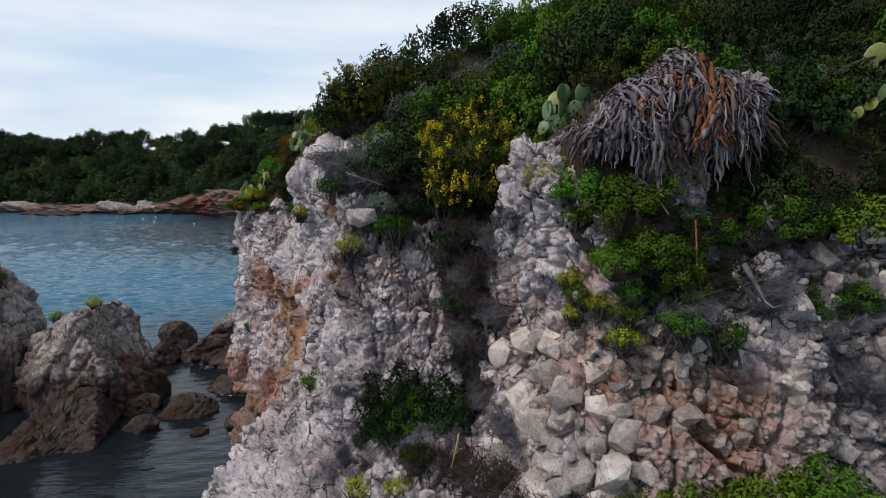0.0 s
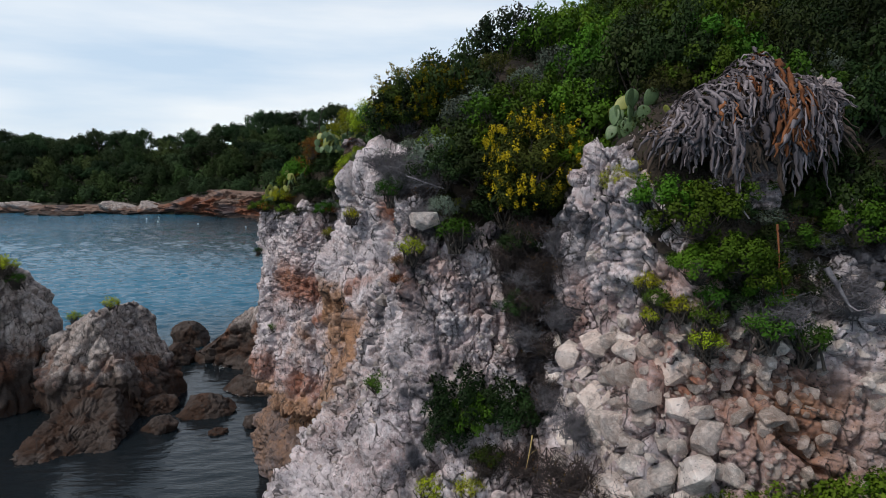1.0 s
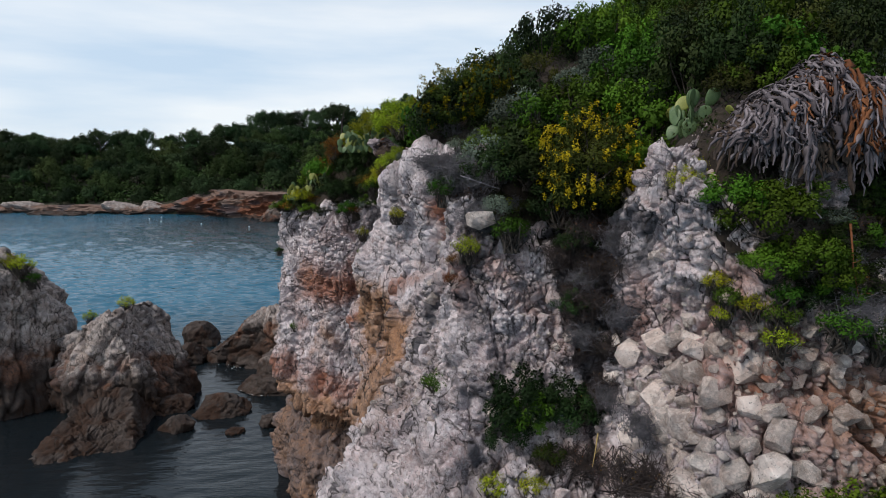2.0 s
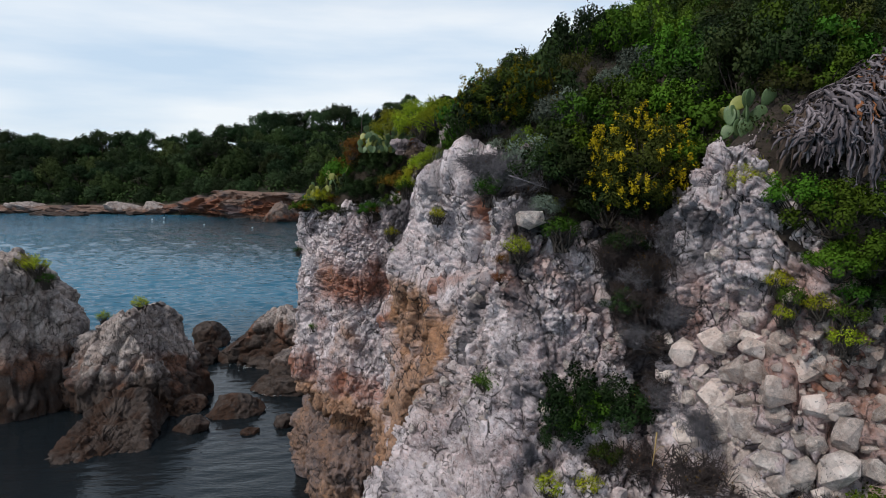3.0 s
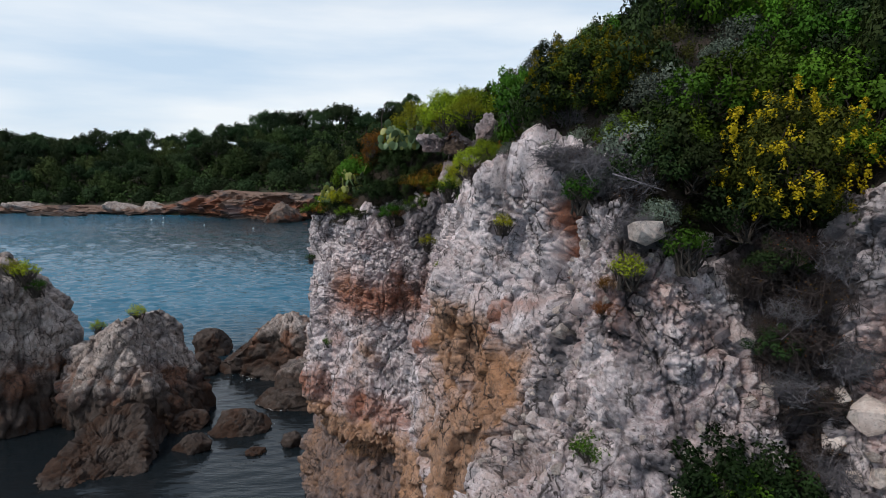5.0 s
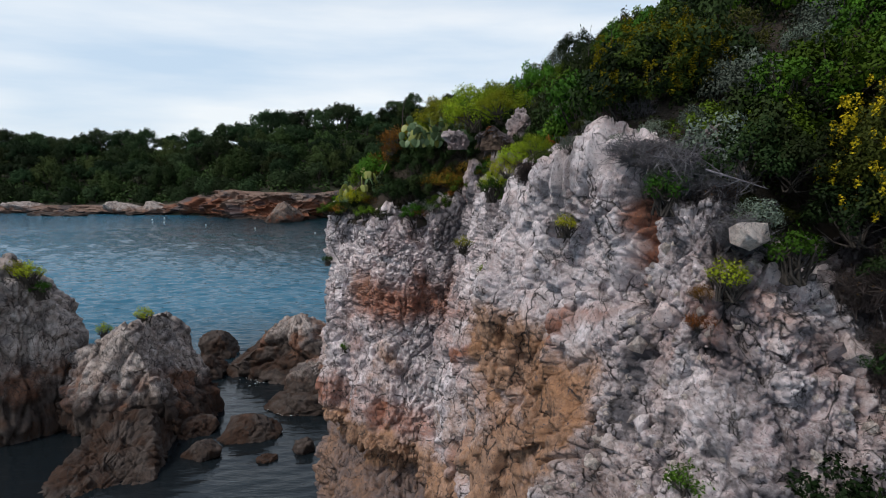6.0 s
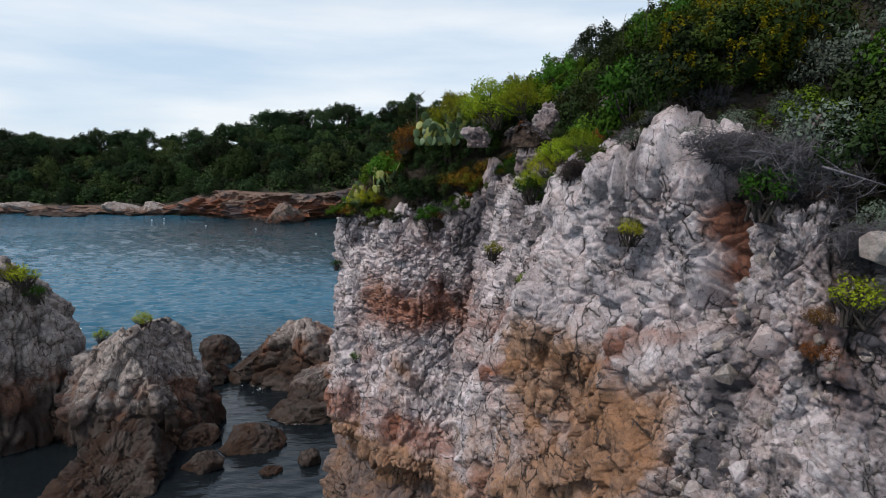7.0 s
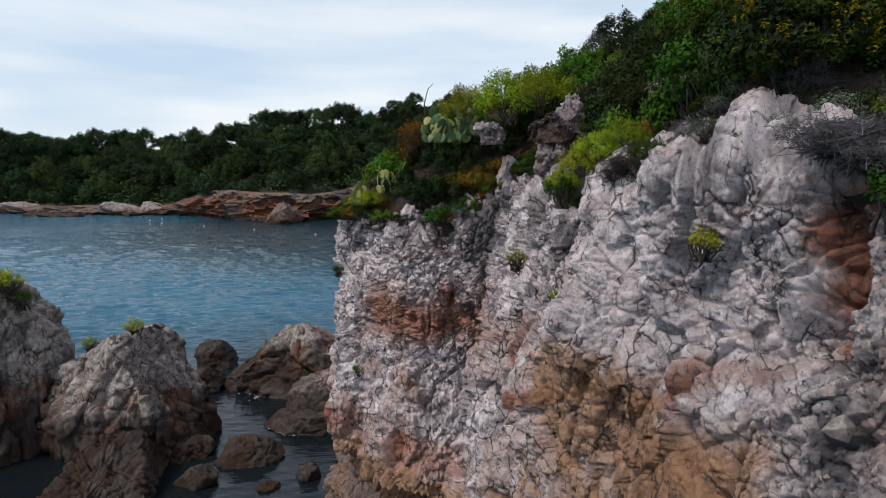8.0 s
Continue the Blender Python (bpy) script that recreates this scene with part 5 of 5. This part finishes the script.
# ---- the dead agave mound over the rock ----
def fallen_leaves(rng, count, reach, width, span, start, lift, bundles, stray=0.06, wild=0.7):
    """Dry leaves in bundles: thick channelled ribbons that lie over the mound's ridge, bend down its front and hang free below the rim."""
    v, f = [], []
    heads = [(rng.uniform(*span), rng.normal(0, wild), rng.uniform(0.5, 1.2), rng.uniform(*start)) for _ in range(bundles)]
    for _ in range(count):
        u0, swing, far, phi0 = heads[rng.integers(0, bundles)]
        u, phi = u0 + rng.normal(0, stray), phi0 + rng.normal(0, 0.16)
        l, w = reach * far * rng.uniform(0.5, 1.2), width * rng.uniform(0.45, 1.4)
        out = 1.0 + lift * rng.uniform(-0.7, 1.0)
        seg, first, p = 8, len(v), None
        for s in range(seg):
            t = s / (seg - 1)
            turned = phi + l * t / 0.6
            u = u + (swing + 0.5 * u0 * abs(u0)) * l / seg * 0.55 + rng.normal(0, 0.011)
            high = (0.70 - 0.42 * min(u * u, 1.0) + 0.14 * u) * (1 + 0.10 * math.sin(7.0 * u + 1.0))
            deep = 0.30 + 0.24 * math.sqrt(max(0.0, 1 - 0.8 * u * u))
            over = max(turned - math.pi / 2, 0.0)
            turned = min(turned, math.pi / 2)
            q = np.array([u, -deep * math.sin(turned) * out + 0.06, high * math.cos(turned) * out - 0.55 * over]) + rng.normal(0, 0.012, 3)
            nrm = np.array([0.5 * u, -math.sin(turned) - 0.1, math.cos(turned) + 0.1])
            nrm /= np.linalg.norm(nrm)
            down = (q - p) if p is not None else np.array([0.0, -0.1, -0.1])
            side = np.cross(nrm, down)
            side = side / (np.linalg.norm(side) + 1e-9) + rng.normal(0, 0.25, 3)
            ww = w * (0.6 + 0.9 * t - 1.3 * t * t) * rng.uniform(0.75, 1.2) + 0.004
            v += [q + side * ww, q + nrm * ww * 0.6, q - side * ww, q - nrm * ww * 0.25]
            p = q
        for s in range(seg - 1):
            b = first + 4 * s
            f += [(b + k, b + (k + 1) % 4, b + 4 + (k + 1) % 4, b + 4 + k) for k in range(4)]
    return np.array(v), np.array(f)


def dead_agave(at):
    rng = np.random.default_rng(8)
    top = thing("dead_agave", "collapsed mound of dry grey and rust agave leaves", "dead plant", at=at)
    v, f = rock_body(44, (0.86, 0.40, 0.60), 40, 0.12)
    part("stump", mesh_of("stump", v, f, DRY_DARK), top)
    full = (-1.0, 1.0)
    v, f = fallen_leaves(rng, 430, 0.42, 0.036, full, (-0.5, 1.35), 0.24, 110)
    part("dry_foliage", mesh_of("dry_foliage", v, f, DRY), top, "drooping bleached grey dry leaves")
    v, f = fallen_leaves(rng, 90, 0.62, 0.034, (-0.95, 0.95), (0.9, 1.5), 0.15, 22, 0.06, 0.25)
    part("hanging_foliage", mesh_of("hanging_foliage", v, f, DRY), top, "long grey dry leaves hanging under the rim")
    v, f = fallen_leaves(rng, 420, 0.2, 0.022, full, (-0.8, 1.5), 0.28, 140, 0.14, 2.0)
    part("thatch", mesh_of("thatch", v, f, DRY), top, "matted broken grey leaf stubs")["kind"] = "stuff"
    v, f = fallen_leaves(rng, 520, 0.45, 0.040, full, (-0.6, 1.5), -0.02, 90, 0.1)
    part("dark_foliage", mesh_of("dark_foliage", v, f, DRY_DARK), top, "rotten dark brown leaf bases")
    v, f = fallen_leaves(rng, 150, 0.34, 0.040, (0.2, 0.62), (-0.2, 1.3), 0.27, 30)
    part("rusty_foliage", mesh_of("rusty_foliage", v, f, DRY_RED), top, "rust-red broken dry leaves")
    v, f = fallen_leaves(rng, 40, 0.3, 0.028, (-0.5, 0.2), (0.0, 1.0), 0.22, 16)
    part("tan_foliage", mesh_of("tan_foliage", v, f, DRY_RED), top, "scattered tan broken leaves")
    return top


dead_agave((2.68, 7.3, 13.4)).scale = (0.92, 1, 1.08)
outcrop("tan rock blocks under the dead agave", (2.75, 7.3, 12.95), (0.42, 0.3, 0.42), 68)
outcrop("pale rock at the shoulder of the dead agave", (3.72, 7.5, 13.75), (0.26, 0.22, 0.42), 69)
for x, y, z, s, r in ((-1.8, 13.9, 13.75, 0.7, 60), (-3.2, 15.6, 13.45, 0.42, 140)):
    small = copy_thing(bpy.data.objects["dead_agave"], pose(x, y, z, 0, 0, r))
    small.scale = (s, s, s)
    small["label"] = "smaller clump of twisted grey dead agave leaves"



# ---- the far shore ----
SHORE = [(-260, 205), (-170, 184), (-133, 181), (-99, 177), (-72, 172), (-54, 163), (-42, 160), (-30, 168), (-12, 160), (0, 130), (10, 90), (16, 60), (20, 45)]


def shore_inland(x, y):
    s = glide(SHORE, np.linspace(0, len(SHORE) - 1, 300))
    t = np.gradient(s, axis=0)
    d = np.hypot(x[:, None] - s[None, :, 0], y[:, None] - s[None, :, 1])
    i = d.argmin(1)
    side = (x - s[i, 0]) * -t[i, 1] + (y - s[i, 1]) * t[i, 0]
    return np.where(side > 0, 1, -1) * d[np.arange(len(x)), i]


def far_z(x, y):
    d = shore_inland(x, y)
    p = np.stack([x, y, 0 * x], 1)
    east = smooth(-110, -35, x)
    crag = 2.0 + 4.2 * smooth(-92, -66, x) + 6.5 * smooth(-36, -16, x)
    z = crag * smooth(0.0, 6.0, d) + (0.29 + 0.10 * east) * np.clip(d - 6, 0, 55) + 0.04 * np.clip(d - 61, 0, 200)
    return z + 2.5 * fbm(p, 25, 3, 200) * smooth(2, 15, d) - 4 * smooth(1, -4, d)


def make_far():
    xs, ys = np.linspace(-330, 130, 330), np.linspace(40, 330, 240)
    gx, gy = np.meshgrid(xs, ys, indexing="ij")
    x, y = gx.ravel(), gy.ravel()
    z = np.concatenate([far_z(a, b) for a, b in zip(np.array_split(x, 20), np.array_split(y, 20))])
    me = mesh_of("far_hill", np.stack([x, y, z], 1), grid_faces(len(xs), len(ys)), FAR_EARTH)
    tagged(new("far_ground", me), "wooded hill ground across the bay", "hillside", kind="structure")
    # the low red crags along the water
    s = np.linspace(0.8, 10.5, 900)
    line = glide(SHORE, s)
    t = np.gradient(line, axis=0)
    t /= np.linalg.norm(t, axis=1, keepdims=True)
    out = np.stack([t[:, 1], -t[:, 0]], 1)
    hs = np.linspace(-0.15, 1.25, 54)
    g = np.zeros((len(s), len(hs), 3))
    east = smooth(-92, -66, line[:, 0])
    high = (2.4 + 5.8 * east + 7.5 * smooth(-36, -16, line[:, 0])) * (1 + 0.5 * fbm(np.stack([line[:, 0], line[:, 1], 0 * s], 1), 14, 3, 320))
    high = 0.85 * high
    for j, h in enumerate(hs):
        o = 1.5 - 4.5 * h ** 2 * np.sign(h) - 5 * max(h - 1, 0)
        g[:, j, :2] = line + out * o
        g[:, j, 2] = high * min(h, 1.0)
    n = sheet_normals(g).reshape(-1, 3)
    p = g.reshape(-1, 3)
    q = p * (0.5, 0.5, 1.5)
    n = n * (1, 1, 0.15)
    d = 4.2 * fbm(p * (1, 1, 1.2), 9, 3, 301) + 1.6 * blocks(q, 3.0, 302, 0.8, 0.9, 0.4) + 1.3 * blocks(q, 1.1, 304, 0.8, 0.9, 0.45)
    rust = np.clip(0.25 + 0.9 * smooth(-92, -66, p[:, 0]) * smooth(-0.1, 0.1, fbm(p * (1, 1, 3), 6, 3, 310) + 0.1), 0, 1) * (1 - 0.75 * smooth(3.0, 5.5, p[:, 2] + 3 * fbm(p, 5, 3, 312)))
    wet = smooth(1.0, 0.3, p[:, 2])
    d = d * np.tile(np.where(hs > 0.95, 0.25, 1.0), len(s))
    me = mesh_of("shore_crags", p - n * d[:, None], grid_faces(len(s), len(hs)), RED_ROCK, np.stack([rust, 0.6 * smooth(0.02, 0.16, fbm(p * (1, 1, 2), 4, 4, 314)), wet], 1), flat=True)
    tagged(new("shore_rocks", me), "low red and grey rock shore below the woods", "shore", kind="structure")


make_far()


def tree_kind(label, seed, height, crown, leaf, flat=1.0, count=1500, size=0.55):
    """A tree: a bent tapered trunk, limbs up into a crown of many small clumps with gaps."""
    rng = np.random.default_rng(seed)
    top = thing("pine_tree", label, "tree", "trees on the far shore")
    base = height - crown[2]
    cen = dome_points(rng, 44, *crown) * (1, 1, flat) + np.array([0, 0, base])
    bend = rng.normal(0, 0.5, 2)
    fork = np.array([bend[0], bend[1], base * 0.9])
    paths = [[((0, 0, -1.0), 0.28), ((bend[0] * 0.3, bend[1] * 0.5, base * 0.45), 0.22), (fork, 0.17)]]
    for c in cen[::5]:
        paths.append([(fork, 0.12), (0.5 * (fork + c) + rng.normal(0, 0.3, 3), 0.08), (c, 0.03)])
    v, f = tubes(paths, 5)
    part("trunk", mesh_of("trunk", v, f, BARK), top)
    v, f, n = leaf_cloud(rng, cen, 0.6, count, size, size * 0.34, core=(0, 0, base))
    part("crown", mesh_of("crown", v, f, leaf, normals=n), top)
    return top


TREES = [
    tree_kind("dark umbrella pine with a flat rounded crown", 41, 9.0, (4.4, 4.4, 3.8), PINE_LEAF, 0.9, 3800, 0.42),
    tree_kind("dark green pine with a broad crown", 42, 8.0, (4.0, 3.8, 5.5), PINE_LEAF, 1.0, 3800, 0.42),
    tree_kind("green holm oak with a rounded crown", 43, 7.0, (3.8, 3.8, 5.4), PINE_LIGHT, 1.0, 3800, 0.42),
    tree_kind("low dark shoreline bush tree", 44, 4.5, (3.0, 3.0, 3.8), PINE_LEAF, 1.0, 2600, 0.42),
]
for i, ob in enumerate(TREES):
    px, py = -30.0 + 7 * i, 214.0
    ob.location = (px, py, float(far_z(np.array([px]), np.array([py]))[0]))


def plant_far():
    rng = random.Random(5)
    spots, tries = [], 0
    while len(spots) < 285 and tries < 9000:
        tries += 1
        x, y = rng.uniform(-235, 15), rng.uniform(120, 270)
        d = float(shore_inland(np.array([x]), np.array([y]))[0])
        if d < 5 or d > 80 or x / y > 0.06 or x / y < -1.05:
            continue
        gap = 3.6 if d < 30 else 5.0
        if any((x - a) ** 2 + (y - b) ** 2 < gap * gap for a, b in spots):
            continue
        spots.append((x, y))
        z = float(far_z(np.array([x]), np.array([y]))[0])
        kind = 3 if d < 11 else rng.choice((0, 1, 1, 2, 2, 2)) if d < 45 else rng.choice((0, 0, 1, 2))
        ob = copy_thing(TREES[kind], pose(x, y, z, 0, 0, rng.uniform(0, 360)))
        s = rng.uniform(0.75, 1.25) * (0.68 if x > -36 else 1.0)
        ob.scale = (s, s, s * rng.uniform(0.85, 1.1))


plant_far()


def far_scrub():
    """The closed cover under and between the trees across the bay."""
    rng = np.random.default_rng(78)
    x, y = rng.uniform(-250, 20, 9000), rng.uniform(110, 280, 9000)
    d = np.concatenate([shore_inland(a, b) for a, b in zip(np.array_split(x, 6), np.array_split(y, 6))])
    keep = (d > 6.5) & (d < 90)
    x, y = x[keep], y[keep]
    cen = np.stack([x, y, far_z(x, y) + 1.2], 1)
    v, f, n = leaf_cloud(rng, cen, np.array([1.2, 1.2, 0.8]), 70000, 1.0, 0.34, 0.6)
    tagged(new("woodland_scrub", mesh_of("woodland_scrub", v, f, PINE_LIGHT, normals=n)), "dense dark scrub under the trees across the bay", "undergrowth", kind="stuff")


far_scrub()


def far_details():
    """Boulder and low rocks along the far waterline, a tall pale tree, a cypress, the mooring buoys."""
    sea_rock("boulder", "tan boulder at the far waterline below the red crags", (-43.5, 152.5, 0.3), (4.6, 3.4, 4.0), 71, 50, 0.6, 15, 18, RED_ROCK)
    tall = copy_thing(TREES[2], pose(-104, 203, float(far_z(np.array([-104.0]), np.array([203.0]))[0]) + 1.0, 0, 0, 30))
    tall.scale = (0.95, 0.95, 1.45)
    tall["label"] = "tall light green tree standing above the wood"
    for x, y, s in ((-99.5, 204, 1.1), (-103, 208, 1.2), (-96, 207, 1.1)):
        copy_thing(TREES[2], pose(x, y, float(far_z(np.array([x]), np.array([float(y)]))[0]), 0, 0, 7 * x)).scale = (s, s, s)
    spire = tree_kind("slim dark cypress above the far pines", 47, 13.0, (1.1, 1.1, 11.0), PINE_LEAF, 1.0, 2600, 0.36)
    spire.location = (-70, 203, float(far_z(np.array([-70.0]), np.array([203.0]))[0]))
    for x, y, s, k in ((-118, 172, 3.2, 72), (-112, 171, 4.0, 73), (-106, 170, 3.0, 74)):
        sea_rock("boulder", "low black rock awash off the far shore", (x, y, 0.0), (s, s * 0.6, 1.0), k, 36, 2.5)
    for x, y, s, k, lab in ((-96, 179, 6.5, 75, "pale sloping slab of bedded rock on the far shore"), (-86, 177, 5.5, 76, "grey bedded rock slab by the far water"), (-128, 184, 7.0, 77, "low tan rock spit on the far shore")):
        sea_rock("boulder", lab, (x, y, 0.4), (s, s * 0.5, 2.4), k, 44, 0.5, 12, 12)
    buoy = thing("buoy", "small white mooring buoy floating in the bay", "buoy", "mooring buoys")
    n, m = 14, 9
    t, q = np.meshgrid(np.linspace(0, 2 * np.pi, n, endpoint=False), np.linspace(-0.5, 0.5, m) * np.pi, indexing="ij")
    p = np.stack([np.cos(t) * np.cos(q), np.sin(t) * np.cos(q), 0.85 * np.sin(q)], -1).reshape(-1, 3) * 0.21
    part("float", mesh_of("float", p, grid_faces(n, m, True), BUOY), buoy)
    v, f = tubes([[((0, 0, 0.25), 0.05), ((0, 0, 0.38), 0.045), ((0, 0, 0.4), 0.02)]], 8)
    part("eye", mesh_of("eye", v, f, BARK), buoy)
    buoy.location = (-78.8, 157.0, 0.08)
    for x, y in ((-78.1, 162.3), (-72.1, 149.0), (-59.2, 142.0), (-45.4, 134.5), (-30.1, 124.5)):
        copy_thing(buoy, pose(x, y, 0.08))


far_details()


# ---- dead wood, stalks and foam ----
def dead_branch(label, points, radius, material, forks=0, seed=1):
    """A bare crooked stick through a few places, with short side twigs."""
    rng = random.Random(seed)
    top = thing("dead_branch", label, "branch")
    n = len(points)
    main = [(Vector(p), radius * (1 - 0.7 * i / (n - 1))) for i, p in enumerate(points)]
    v, f = tubes([main], 7)
    part("limb", mesh_of("limb", v, f, material), top)
    for _ in range(forks):
        i = rng.randrange(n - 1)
        a = Vector(points[i]).lerp(Vector(points[i + 1]), rng.random())
        b = a + Vector((rng.gauss(0, 0.12), rng.gauss(0, 0.08), rng.gauss(0.02, 0.1)))
        v, f = tubes([[(a, radius * 0.4), ((a + b) / 2 + Vector((0, 0, rng.gauss(0, 0.02))), radius * 0.3), (b, radius * 0.12)]], 5)
        part("twig", mesh_of("twig", v, f, material), top)
    return top


dead_branch("bleached bare branch lying over the green bush", [(2.14, 6.9, 12.93), (2.3, 6.82, 12.82), (2.39, 6.75, 12.70), (2.5, 6.62, 12.5)], 0.03, TWIG, 5, 3)
dead_branch("brown dry agave stalk hanging down the rubble", [(2.75, 6.5, 12.45), (2.74, 6.42, 12.2), (2.72, 6.35, 11.98), (2.78, 6.3, 11.65)], 0.014, DRY_RED, 3, 4)
dead_branch("pale splintered branch leaning on the stones", [(3.2, 6.3, 12.0), (3.3, 6.22, 11.8), (3.42, 6.15, 11.55)], 0.035, TWIG, 4, 5)
dead_branch("straw-yellow dry stalk on the ledge", [(0.2, 7.12, 9.72), (0.16, 7.05, 9.55), (0.10, 6.95, 9.35)], 0.012, STRAW, 2, 6)
dead_branch("grey dry twig on the cliff crest", [(-1.5, 9.3, 12.95), (-1.2, 9.2, 12.85), (-0.9, 9.15, 12.75)], 0.012, TWIG, 7, 7)
dead_branch("long grey dry twig over the crest scrub", [(-1.9, 9.8, 13.1), (-1.6, 9.6, 13.05), (-1.25, 9.5, 12.95)], 0.012, TWIG, 8, 8)
dead_branch("thin dead stalk standing on the headland", [(-5.6, 23.0, 13.9), (-5.6, 23.0, 14.8), (-5.5, 23.0, 15.2), (-5.35, 23.0, 15.35)], 0.02, TWIG_BROWN, 1, 9)
for k, (x, y, z) in enumerate(((-0.6, 18.5, 16.1), (0.1, 19.0, 16.4))):
    dead_branch("thin dead flower stalk standing on the skyline", [(x, y, z - 0.3), (x, y, z + 0.2), (x + 0.05, y, z + 0.45)], 0.010, TWIG_BROWN, 1, 20 + k)


def foam():
    """Broken foam where the swell washes round the rocks."""
    rng = np.random.default_rng(91)
    v, f = [], []
    for (ax, ay), (bx, by), n, w in (((-16.6, 40.2), (-15.4, 37.6), 90, 0.35), ((-13.2, 34.9), (-12.6, 33.6), 80, 0.3), ((-12.9, 33.6), (-11.8, 33.4), 50, 0.2), ((-17.2, 30.6), (-16.2, 31.4), 60, 0.25), ((-13.0, 31.6), (-12.2, 31.2), 30, 0.15), ((-21.2, 43.0), (-18.9, 43.0), 40, 0.12), ((-12.4, 37.4), (-13.4, 38.2), 50, 0.3)):
        for _ in range(n):
            t = rng.random()
            c = np.array([ax + (bx - ax) * t + rng.normal(0, w), ay + (by - ay) * t + rng.normal(0, w), 0.05])
            r, first = 0.012 + 0.05 * rng.random() ** 2, len(v)
            for s in range(6):
                q = r * rng.uniform(0.5, 1.3)
                v.append(c + np.array([1.6 * q * math.cos(s * 1.047), q * math.sin(s * 1.047), 0]))
            f += [(first, first + 1, first + 2, first + 3), (first, first + 3, first + 4, first + 5)]
    tagged(new("foam", mesh_of("foam", np.array(v), np.array(f), FOAM)), "white sea foam washing round the rocks", "foam", kind="stuff")


foam()
